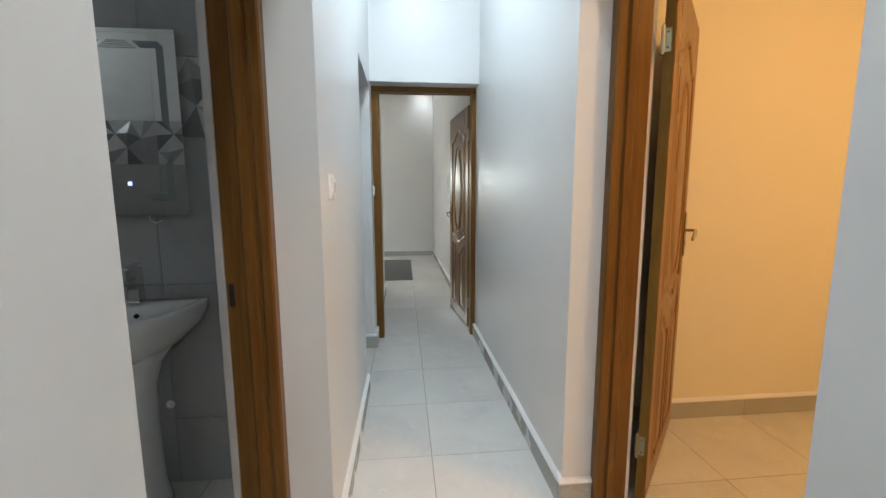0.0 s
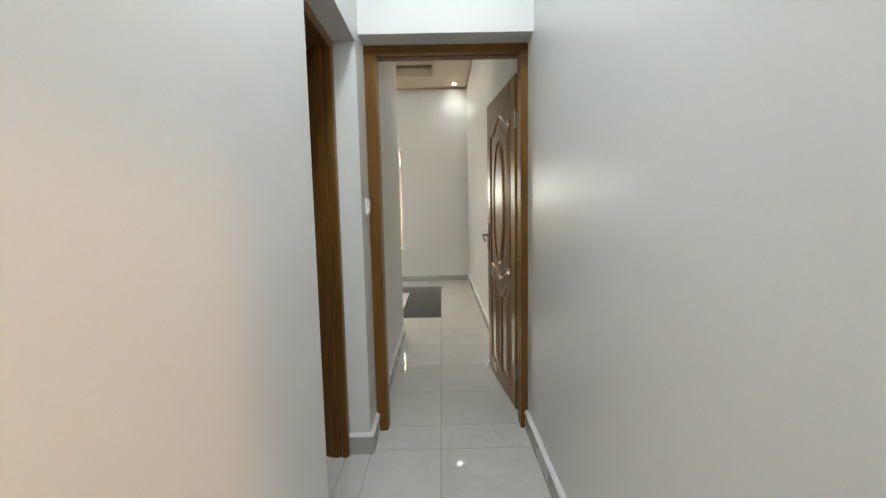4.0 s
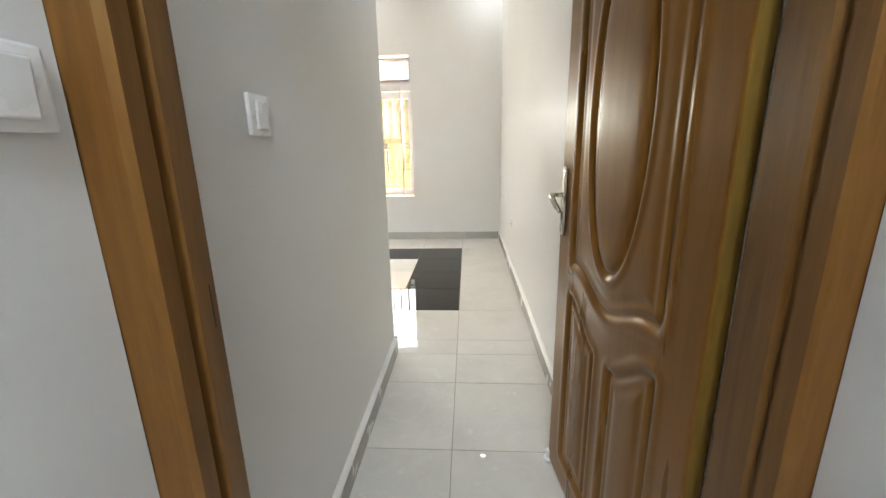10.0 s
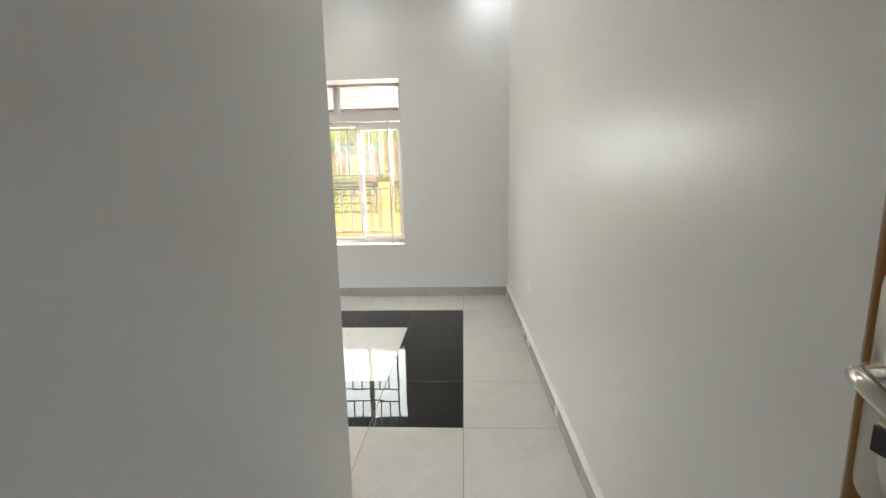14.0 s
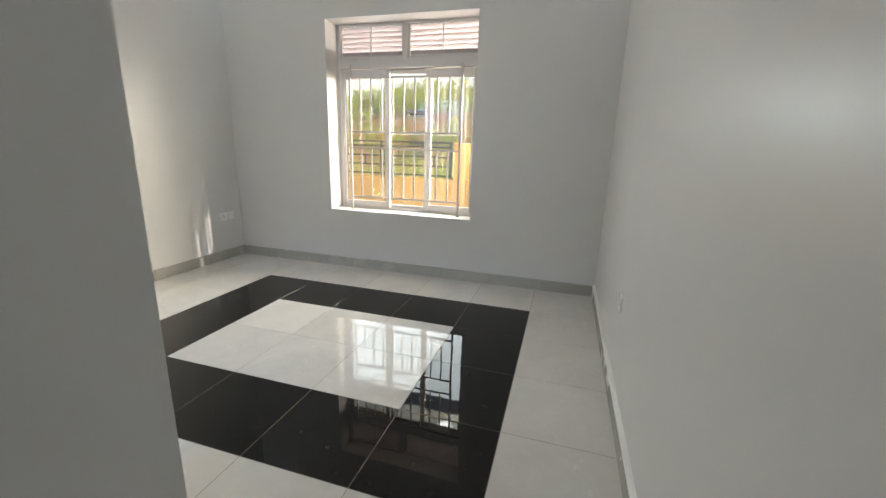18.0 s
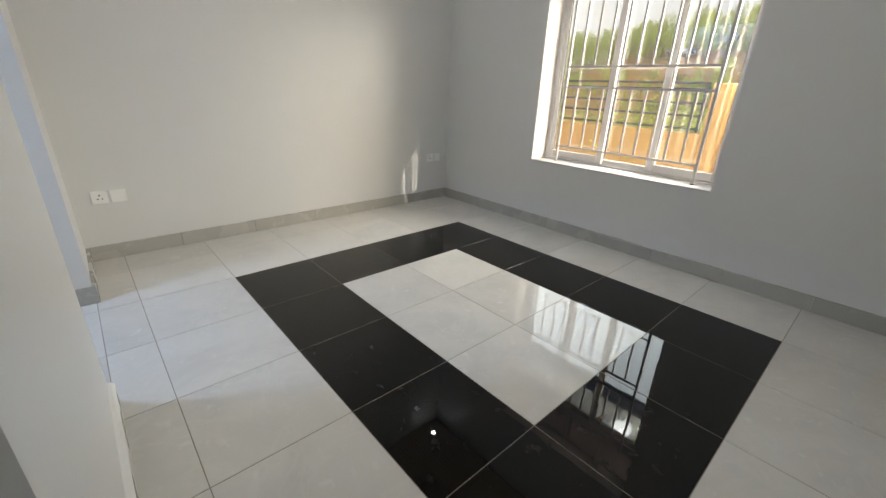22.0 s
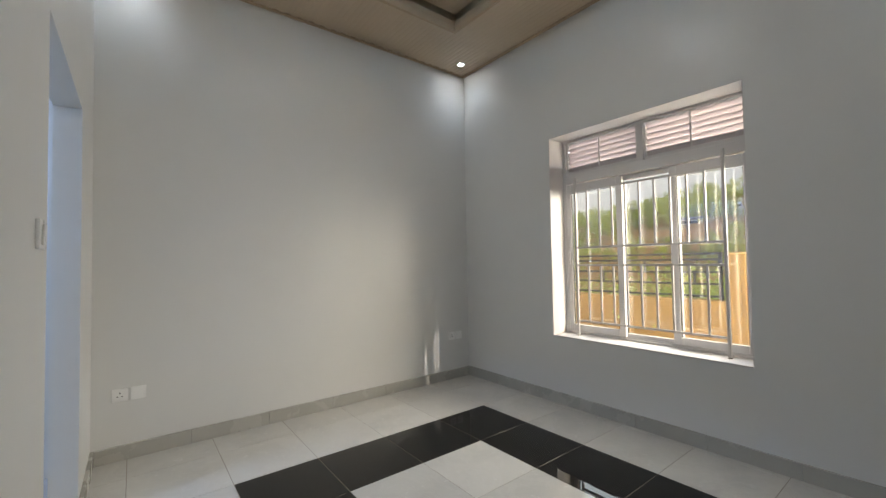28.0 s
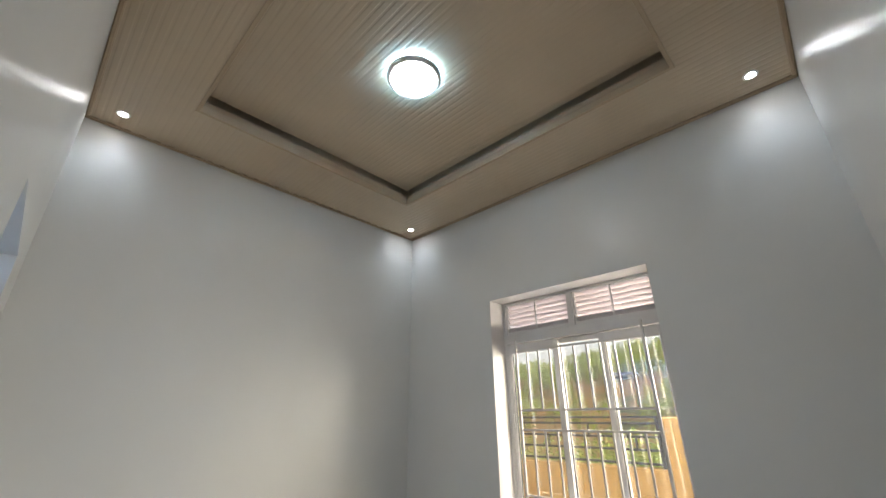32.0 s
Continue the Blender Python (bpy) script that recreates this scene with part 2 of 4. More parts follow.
CERAMIC = material("white_glazed_ceramic", (0.70, 0.71, 0.72), 0.06)
IRON = material("dark_painted_iron", (0.035, 0.028, 0.024), 0.5)
MIRROR = material("mirror_silver", (0.86, 0.89, 0.89), 0.015, 1.0)
FROST = material("frosted_mirror_band", (0.26, 0.31, 0.32), 0.35, 0.4)
FROST_PALE = material("etched_mirror_line", (0.62, 0.66, 0.66), 0.4, 0.2)
for _m, _c in ((PLASTIC, 0.80), (ALU, 0.78), (BARS, 0.74), (LOUVRE, 0.79), (CERAMIC, 0.81)):
    _n = noise_tex(_m, coords(_m), 14, 3)
    _b = shader(_m).inputs["Roughness"].default_value
    link(_m, spread(_m, _n, _b * 0.75, _b * 1.3), shader(_m).inputs["Roughness"])

GLASS = material("window_glass", (1, 1, 1), 0.0)
_t = GLASS.node_tree
_tr, _gl, _mx = (_t.nodes.new(k) for k in ("ShaderNodeBsdfTransparent", "ShaderNodeBsdfGlossy", "ShaderNodeMixShader"))
_tr.inputs[0].default_value = (0.92, 0.95, 0.94, 1)
_gl.inputs["Roughness"].default_value = 0.01
_mx.inputs[0].default_value = 0.13
_t.links.new(_tr.outputs[0], _mx.inputs[1])
_t.links.new(_gl.outputs[0], _mx.inputs[2])
_t.links.new(_mx.outputs[0], _t.nodes["Material Output"].inputs[0])


def glow(name, colour, strength):
    m = material(name, colour, 0.4)
    shader(m).inputs["Emission Color"].default_value = (*colour, 1)
    shader(m).inputs["Emission Strength"].default_value = strength
    return m


LED = glow("cool_led_diffuser", (0.93, 0.98, 1.0), 7.0)
LED_HALL = glow("corridor_led_diffuser", (0.85, 0.93, 1.0), 3.0)
LED_BACK = glow("cool_led_back_light", (0.34, 0.66, 1.0), 60.0)
LED_SPOT = glow("spot_led_lens", (0.95, 0.98, 1.0), 30.0)
LED_BLUE = glow("blue_touch_light", (0.16, 0.26, 1.0), 0.9)
LED_PALE = glow("pale_touch_ring", (0.6, 0.75, 1.0), 0.5)
LED_WARM = glow("warm_led_diffuser", (1.0, 0.7, 0.35), 6.0)


# ---- mesh helpers ----
def finish(name, bm, mat, parent=None, label="", smooth=False):
    me = bpy.data.meshes.new(name)
    bm.normal_update()
    bm.to_mesh(me)
    bm.free()
    if mat:
        me.materials.append(mat)
    if smooth:
        me.polygons.foreach_set("use_smooth", [True] * len(me.polygons))
    ob = new(name, me)
    if parent:
        ob.parent = parent
    if label:
        ob["label"] = label
    return ob


def part(name, bm, mat, parent, label="", smooth=False):
    return finish(name, bm, mat, parent, label, smooth)


def thing(name, m, label, category, group="", kind=""):
    ob = new(name)
    ob.empty_display_size = 0.1
    ob.matrix_world = m
    return tagged(ob, label, category, group, kind)


def put_box(bm, x0, x1, y0, y1, z0, z1, bevel=0.0, seg=1):
    r = bmesh.ops.create_cube(bm, size=1.0)
    c = Vector(((x0 + x1) / 2, (y0 + y1) / 2, (z0 + z1) / 2))
    for v in r["verts"]:
        v.co = Vector((v.co.x * (x1 - x0), v.co.y * (y1 - y0), v.co.z * (z1 - z0))) + c
    if bevel:
        edges = list({e for v in r["verts"] for e in v.link_edges})
        bmesh.ops.bevel(bm, geom=edges, offset=bevel, segments=seg, affect="EDGES", profile=0.6)
    return bm


def box(x0, x1, y0, y1, z0, z1, bevel=0.0, seg=1):
    return put_box(bmesh.new(), x0, x1, y0, y1, z0, z1, bevel, seg)


def put_rod(bm, a, b, r, sides=12, r2=None):
    a, b = Vector(a), Vector(b)
    d = b - a
    m = Matrix.Translation((a + b) / 2) @ d.to_track_quat("Z", "Y").to_matrix().to_4x4()
    bmesh.ops.create_cone(bm, cap_ends=True, segments=sides, radius1=r, radius2=r if r2 is None else r2, depth=d.length, matrix=m)
    return bm


def rod(a, b, r, sides=12, r2=None):
    return put_rod(bmesh.new(), a, b, r, sides, r2)


def prism(outline, z0, z1, bevel=0.0):
    """A closed outline in x and y, raised from z0 to z1."""
    bm = bmesh.new()
    low = [bm.verts.new((x, y, z0)) for x, y in outline]
    high = [bm.verts.new((x, y, z1)) for x, y in outline]
    n = len(outline)
    for i in range(n):
        bm.faces.new((low[i], low[(i + 1) % n], high[(i + 1) % n], high[i]))
    bm.faces.new(low[::-1])
    bm.faces.new(high)
    bmesh.ops.recalc_face_normals(bm, faces=bm.faces[:])
    if bevel:
        bmesh.ops.bevel(bm, geom=bm.edges[:], offset=bevel, segments=1, affect="EDGES")
    return bm


def turned(profile, sides=32):
    """A body of revolution about z from (radius, height) pairs."""
    bm = bmesh.new()
    rings = []
    for r, z in profile:
        rings.append([bm.verts.new((r * math.cos(2 * math.pi * i / sides), r * math.sin(2 * math.pi * i / sides), z)) for i in range(sides)])
    for a, b in zip(rings, rings[1:]):
        for i in range(sides):
            bm.faces.new((a[i], a[(i + 1) % sides], b[(i + 1) % sides], b[i]))
    bm.faces.new(rings[0][::-1])
    bm.faces.new(rings[-1])
    bmesh.ops.recalc_face_normals(bm, faces=bm.faces[:])
    return bm


def structure(name, bm, mat, label, category):
    return tagged(finish(name, bm, mat), label, category, kind="structure")


# ---- plan, in metres ----
LX, RX = -0.374, 0.511           # corridor faces
PR, PL = 0.513, -0.387           # passage faces
ROOM_L, ROOM_B, ROOM_F = -3.322, 4.312, 7.558
TOP = 3.43                       # rim of the bedroom ceiling
LINTEL = 2.11
D2 = (2.51, 2.68)              # the wall of the bedroom door
WIN = (-2.148, -0.655, 0.59, 2.40)
OUT = 7.89                       # outer face of the window wall
NOOK = (-2.63, -1.60)
BATH_B = -0.74                   # back wall of the bathroom

# ---- walls ----


def wall(name, boxes, mat=None, label="white painted plaster wall"):
    bm = bmesh.new()
    for b in boxes:
        put_box(bm, *b)
    return structure(name, bm, mat or WALL, label, "wall")


for k, a in enumerate(((-0.72, LX - 0.018, -2.4, -0.58, 0, TOP), (-0.675, LX, 0.29, 0.50, 0, TOP), (-0.72, LX, 0.50, 1.54, 0, TOP), (-0.72, LX, 2.30, D2[0], 0, TOP), (-0.72, LX, -0.58, 0.29, LINTEL, TOP), (-0.72, LX, 1.54, 2.30, LINTEL, TOP))):
    wall("wall_corridor_left_%d" % (k + 1), [a], label="white satin-painted corridor wall between door niches")
wall("wall_corridor_right", [(RX, 0.80, -2.4, -0.47, 0, TOP), (RX, 0.80, 0.46, D2[0], 0, TOP), (RX, 0.80, -0.47, 0.46, LINTEL, TOP)],
     label="glossy white corridor wall beside a door niche")
wall("wall_corridor_end", [(-0.72, 0.80, -2.55, -2.4, 0, TOP)])
wall("wall_bedroom_door", [(LX, RX, 2.375, D2[0], 2.172, TOP), (-0.72, 0.80, D2[0], D2[1], 2.172, TOP), (0.532, 0.80, D2[0], D2[1], 0, 2.172), (-0.72, -0.387, D2[0], 2.633, 0, 2.172)],
     label="white painted wall above the bedroom door")
wall("wall_passage_left", [(-0.60, PL, D2[1], ROOM_B, 0, TOP), (-0.60, PL, 2.633, D2[1], 0, 2.172)], label="white satin-painted passage wall")
wall("wall_bedroom_right", [(PR, 0.75, D2[1], OUT, 0, TOP + 0.3)], label="glossy white bedroom wall")
wall("wall_bedroom_left", [(-3.6, ROOM_L, 2.4, OUT, 0, TOP + 0.3)], label="plain white satin bedroom wall")
wall("wall_bedroom_back", [(NOOK[1], -0.60, 4.20, ROOM_B, 0, TOP), (ROOM_L, NOOK[0], 4.20, ROOM_B, 0, TOP), (NOOK[0], NOOK[1], 4.20, ROOM_B, LINTEL, TOP)],
     label="white bedroom wall with an open niche")
wall("wall_window", [(ROOM_L, WIN[0], ROOM_F, OUT, 0, TOP + 0.3), (WIN[1], PR, ROOM_F, OUT, 0, TOP + 0.3),
                     (WIN[0], WIN[1], ROOM_F, OUT, 0, WIN[2]), (WIN[0], WIN[1], ROOM_F, OUT, WIN[3], TOP + 0.3)], label="white bedroom wall around the window")
wall("wall_ensuite", [(ROOM_L, -0.75, 2.45, 2.6, 0, TOP), (-1.25, -1.1, 2.6, 4.20, 0, TOP)], label="white side-room wall")
wall("wall_side_room", [(0.80, 3.5, 1.02, 1.17, 0, 3.1), (3.35, 3.5, -2.4, 1.02, 0, 3.1), (0.80, 3.5, -2.55, -2.4, 0, 3.1)], CREAM, "cream wall of a warmly lit side room")
wall("wall_left_room", [(-3.5, -0.72, 0.90, 1.0, 0, TOP), (-3.5, -3.38, 1.0, 2.45, 0, TOP)], label="white wall of a dim room")
wall("wall_bathroom", [(-3.1, -0.72, 0.762, 0.90, 0, 3.0), (-3.1, -0.72, BATH_B - 0.15, BATH_B, 0, 3.0), (-3.25, -3.1, BATH_B - 0.15, 0.90, 0, 2.2), (-3.25, -3.1, BATH_B - 0.15, 0.90, 2.65, 3.0), (-3.25, -3.1, BATH_B - 0.15, -0.45, 2.2, 2.65), (-3.25, -3.1, 0.05, 0.90, 2.2, 2.65)], BATH_TILE, "grey tiled bathroom wall")

structure("bathroom_reveal", box(-0.688, -0.664, 0.262, 0.289, 0, 2.06, 0.002), BATH_TILE, "grey tiled edge of the wall beside the bathroom frame", "reveal")

# ---- ceilings ----


def ribbed(bm, x0, x1, y0, y1, z, step=0.05, depth=0.0016):
    """Ribs that run along x: flat strips with a narrow raised groove between."""
    n = max(1, round((y1 - y0) / step))
    s = (y1 - y0) / n
    ys = []
    for i in range(n):
        a = y0 + i * s
        ys += [(a, z), (a + s * 0.55, z), (a + s * 0.68, z + depth), (a + s * 0.87, z + depth)]
    ys.append((y1, z))
    va = [bm.verts.new((x0, y, h)) for y, h in ys]
    vb = [bm.verts.new((x1, y, h)) for y, h in ys]
    for i in range(len(ys) - 1):
        bm.faces.new((va[i], va[i + 1], vb[i + 1], vb[i]))


TR = (-2.667, -0.080, 4.890, 6.888)      # clear opening of the tray
LIP, FASCIA, TRAY = 0.026, 0.108, TOP + 0.165


def around(bm, inner, outer, z0, z1):
    """Four boxes round the tray's opening, between two offsets."""
    x0, x1, y0, y1 = TR
    put_box(bm, x0 - outer, x0 - inner, y0 - outer, y1 + outer, z0, z1)
    put_box(bm, x1 + inner, x1 + outer, y0 - outer, y1 + outer, z0, z1)
    put_box(bm, x0 - inner, x1 + inner, y0 - outer, y0 - inner, z0, z1)
    put_box(bm, x0 - inner, x1 + inner, y1 + inner, y1 + outer, z0, z1)


bm = bmesh.new()
ribbed(bm, ROOM_L, PR, ROOM_B, TR[2] - LIP, TOP)
ribbed(bm, ROOM_L, PR, TR[3] + LIP, ROOM_F, TOP)
ribbed(bm, ROOM_L, TR[0] - LIP, TR[2] - LIP, TR[3] + LIP, TOP)
ribbed(bm, TR[1] + LIP, PR, TR[2] - LIP, TR[3] + LIP, TOP)
ribbed(bm, PL, PR, D2[1], ROOM_B, TOP)
around(bm, 0.014, 0.15, TOP + FASCIA - 0.014, TOP + FASCIA - 0.002)
around(bm, 0.15, 0.17, TOP + 0.02, TOP + 0.302)
ribbed(bm, TR[0] - 0.005, TR[1] + 0.005, TR[2] - 0.005, TR[3] + 0.005, TRAY)
put_box(bm, -3.6, 0.75, 2.4, 7.9, TOP + 0.30, TOP + 0.34)
structure("ceiling_bedroom", bm, CEIL, "tan ribbed ceiling panels with a raised tray", "ceiling")


def moulding(name, x0, x1, y0, y1, z, mat, label):
    """A stepped fascia that lines a rectangular opening, with a narrow flat lip under the ceiling."""
    prof = [(LIP, 0.004), (LIP, -0.004), (LIP - 0.002, -0.006), (0.002, -0.006), (0, -0.004), (0, 0.046), (0.004, 0.052), (0.010, 0.054),
            (0.012, 0.058), (0.012, FASCIA - 0.004), (0.015, FASCIA)]
    bm = bmesh.new()
    rings = []
    for sx, sy in ((0, 0), (1, 0), (1, 1), (0, 1)):
        ring = []
        for o, h in prof:
            x = x0 - o if sx == 0 else x1 + o
            y = y0 - o if sy == 0 else y1 + o
            ring.append(bm.verts.new((x, y, z + h)))
        rings.append(ring)
    for i in range(4):
        a, b = rings[i], rings[(i + 1) % 4]
        for k in range(len(prof) - 1):
            bm.faces.new((a[k], a[k + 1], b[k + 1], b[k]))
    bmesh.ops.recalc_face_normals(bm, faces=bm.faces[:])
    return structure(name, bm, mat, label, "moulding")


moulding("trim_tray", TR[0], TR[1], TR[2], TR[3], TOP, TRIM, "tan stepped fascia round the raised ceiling tray")
bm = bmesh.new()
for a in ((ROOM_L, PR, ROOM_F - 0.03, ROOM_F), (PR - 0.03, PR, D2[1], ROOM_F - 0.03), (ROOM_L + 0.03, PL, ROOM_B, ROOM_B + 0.03)):
    put_box(bm, *a, TOP - 0.022, TOP + 0.004, 0.008)
# along the ribs' ends the strip leaves a row of small gaps
put_box(bm, ROOM_L, ROOM_L + 0.024, ROOM_B, ROOM_F - 0.03, TOP - 0.022, TOP - 0.009, 0.004)
for i in range(int((ROOM_F - 0.05 - ROOM_B) / 0.1)):
    y = ROOM_B + 0.03 + 0.1 * i
    put_box(bm, ROOM_L, ROOM_L + 0.018, y, y + 0.045, TOP - 0.010, TOP + 0.004)
structure("trim_ceiling", bm, TRIM, "thin tan ceiling edge strip", "moulding")
structure("ceiling_corridor", box(-0.72, 0.80, -2.55, D2[0], TOP, TOP + 0.1), PLAIN, "plain white corridor ceiling", "ceiling")
structure("ceiling_side_room", box(0.80, 3.5, -2.55, 1.17, 3.0, 3.1), PLAIN, "plain ceiling of the side room", "ceiling")
structure("ceiling_bathroom", box(-3.25, -0.72, BATH_B - 0.15, 0.90, 2.9, 3.0), PLAIN, "plain bathroom ceiling", "ceiling")
structure("ceiling_ensuite", box(-3.5, -0.60, 0.9, 4.20, TOP - 0.5, TOP - 0.4), PLAIN, "plain side-room ceiling", "ceiling")

# ---- floor slab under the tiles ----
floor = structure("floor", box(-3.7, 3.6, -2.7, 7.9, -0.2, -0.0013), GROUT, "polished pale porcelain tiles with a black tiled border", "floor")

# ---- door frames and doors ----
JAMB = [(0, 0), (0, 0.036), (0.006, 0.043), (0.040, 0.043), (0.047, 0.034), (0.060, 0.034), (0.067, 0.043), (0.100, 0.043),
        (0.108, 0.036), (0.135, 0.036), (0.135, 0.024), (0.185, 0.024), (0.185, 0)]


def door_frame(name, m, width, height, depth, label, tail=True, broad=1.0):
    """Two jambs and a head. Local x runs through the wall from the corridor, y across the opening, z up."""
    ob = tagged(thing(name, m, label, "door frame"), kind="structure")
    k = depth / 0.185
    out = [(d * k, p) for d, p in JAMB]
    part("jamb", prism(out, 0, height), FRAME, ob)
    far = out if tail else out[:10] + [(out[9][0], 0)]
    part("jamb", prism([(d, width - p * broad) for d, p in far][::-1], 0, height), FRAME, ob)
    bm = bmesh.new()
    a = [bm.verts.new((d, 0.0, height + 0.043 - p)) for d, p in out]
    b = [bm.verts.new((d, width, height + 0.043 - p)) for d, p in out]
    n = len(out)
    for i in range(n):
        bm.faces.new((a[i], a[(i + 1) % n], b[(i + 1) % n], b[i]))
    bm.faces.new(a[::-1])
    bm.faces.new(b)
    bmesh.ops.recalc_face_normals(bm, faces=bm.faces[:])
    part("head", bm, FRAME, ob)
    return ob


LEAF_W, LEAF_H = 0.76, 2.065


def distance_to(px, pz, pts):
    """Signed distance of a grid of points to a closed outline; inside is negative."""
    d = np.full(px.shape, 9.0)
    inside = np.zeros(px.shape, bool)
    n = len(pts)
    for i in range(n):
        (ax, az), (bx, bz) = pts[i], pts[(i + 1) % n]
        ex, ez = bx - ax, bz - az
        t = np.clip(((px - ax) * ex + (pz - az) * ez) / (ex * ex + ez * ez + 1e-12), 0, 1)
        d = np.minimum(d, np.hypot(px - ax - t * ex, pz - az - t * ez))
        if abs(ez) > 1e-9:
            cross = ((az > pz) != (bz > pz)) & (px < ex * (pz - az) / ez + ax)
            inside ^= cross
    return np.where(inside, -d, d)


def bell(half, shoulder, base, rise, steps=14):
    """The right half of a bell-shaped arch, from the side to the middle."""
    pts = [(half, base), (half - 0.006, base + 0.018 * (1 if rise > 0 else -1)), (half - shoulder, base + 0.02 * (1 if rise > 0 else -1))]
    for i in range(1, steps + 1):
        s = i / steps
        pts.append(((half - shoulder) * (1 - s), base + 0.02 * (1 if rise > 0 else -1) + (rise - math.copysign(0.02, rise)) * (s * s * (3 - 2 * s))))
    return pts


def leaf_mesh():
    """The moulded leaf: both faces carved with an oval in an arched panel over two lower panels. x from the hinge, y through, z up."""
    c = LEAF_W / 2
    half = 0.245
    right = bell(half, 0.035, 1.775, 0.11)
    low = bell(half, 0.035, 0.885, -0.085)
    upper = right + [(-x, z) for x, z in right[::-1][1:]] + [(-x, z) for x, z in low] + [(x, z) for x, z in low[::-1][1:]]
    oval = [(0.138 * math.sin(2 * math.pi * i / 60), 1.315 + 0.41 * math.cos(2 * math.pi * i / 60)) for i in range(60)]

    def lower(sign):
        top = [(0.055 + 0.19 * i / 10, 0.645 + 0.10 * (i / 10) ** 2 * (3 - 2 * i / 10)) for i in range(11)]
        return [(sign * x, z) for x, z in [(0.055, 0.13), (0.245, 0.13)][::1] + top[::-1]]

    nx, nz = 170, 400
    xs = np.linspace(0, LEAF_W, nx)
    zs = np.linspace(0, LEAF_H, nz)
    X, Z = np.meshgrid(xs - c, zs)

    def mould(d, raised):
        groove = -0.0080 * np.exp(-(d / 0.0100) ** 2)
        bead = 0.0035 * np.exp(-((d - 0.027) / 0.013) ** 2)
        inner = -0.0030 * np.exp(-((d + 0.030) / 0.013) ** 2)
        field = raised / (1 + np.exp((d + 0.045) / 0.009))
        return groove + bead + inner + field

    h = mould(distance_to(X, Z, upper), 0.002)
    do = distance_to(X, Z, oval)
    h += -0.0085 * np.exp(-(do / 0.0095) ** 2) + 0.0040 * np.exp(-((do - 0.023) / 0.010) ** 2) + 0.0045 / (1 + np.exp((do + 0.024) / 0.008))
    for s in (1, -1):
        h += mould(distance_to(X, Z, lower(s)), 0.004)
    h = np.clip(h, -0.0105, 0.0075)
    rim = np.minimum(np.minimum(xs[None, :], LEAF_W - xs[None, :]), np.minimum(zs[:, None], LEAF_H - zs[:, None]))
    h = h * np.clip(rim / 0.03, 0, 1) - 0.0025 * np.exp(-(rim / 0.0025) ** 2)
    front = np.stack([X + c, -0.019 - h, Z], -1).reshape(-1, 3)
    back = np.stack([X + c, 0.019 + h, Z], -1).reshape(-1, 3)
    idx = np.arange(nx * nz).reshape(nz, nx)
    q = np.stack([idx[:-1, :-1], idx[:-1, 1:], idx[1:, 1:], idx[1:, :-1]], -1).reshape(-1, 4)
    faces = [q, q[:, ::-1] + nx * nz]
    edge = np.r_[idx[0, :], idx[1:, -1], idx[-1, -2::-1], idx[-2:0:-1, 0]]
    nxt = np.roll(edge, -1)
    faces.append(np.stack([nxt, edge, edge + nx * nz, nxt + nx * nz], -1))
    me = bpy.data.meshes.new("leaf")
    me.from_pydata(np.r_[front, back].tolist(), [], np.concatenate(faces).tolist())
    me.materials.append(WOOD)
    me.materials.append(EDGE)
    me.polygons.foreach_set("use_smooth", [True] * (2 * len(q)) + [False] * len(edge))
    me.polygons.foreach_set("material_index", [0] * (2 * len(q)) + [1] * len(edge))
    me.update()
    return me


LEAF = leaf_mesh()


def swept(points, radius, sides=10, flat=1.0):
    """A tube along points; flat squeezes it upright."""
    bm = bmesh.new()
    rings = []
    for i, p in enumerate(points):
        p = Vector(p)
        d = (Vector(points[min(i + 1, len(points) - 1)]) - Vector(points[max(i - 1, 0)])).normalized()
        up = Vector((0, 0, 1))
        side = d.cross(up).normalized() if abs(d.z) < 0.95 else Vector((1, 0, 0))
        top = side.cross(d)
        r = radius[i] if isinstance(radius, (list, tuple)) else radius
        rings.append([bm.verts.new(p + side * (r * math.cos(2 * math.pi * k / sides)) + top * (r * flat * math.sin(2 * math.pi * k / sides))) for k in range(sides)])
    for a, b in zip(rings, rings[1:]):
        for k in range(sides):
            bm.faces.new((a[k], a[(k + 1) % sides], b[(k + 1) % sides], b[k]))
    bm.faces.new(rings[0][::-1])
    bm.faces.new(rings[-1])
    bmesh.ops.recalc_face_normals(bm, faces=bm.faces[:])
    return bm


def rounded_plate(w, h, y0, y1, seg=8):
    pts = []
    for i in range(seg + 1):
        a = math.pi * i / seg
        pts.append((w / 2 * math.cos(a), h / 2 - w / 2 + w / 2 * math.sin(a)))
    for i in range(seg + 1):
        a = math.pi + math.pi * i / seg
        pts.append((w / 2 * math.cos(a), -h / 2 + w / 2 + w / 2 * math.sin(a)))
    bm = prism(pts, y0, y1)
    bmesh.ops.transform(bm, matrix=pose(0, 0, 0, 90), verts=bm.verts[:])
    edges = [e for e in bm.edges if e.calc_face_angle(0) > 1]
    bmesh.ops.bevel(bm, geom=edges, offset=0.0025, segments=2, affect="EDGES")
    return bm


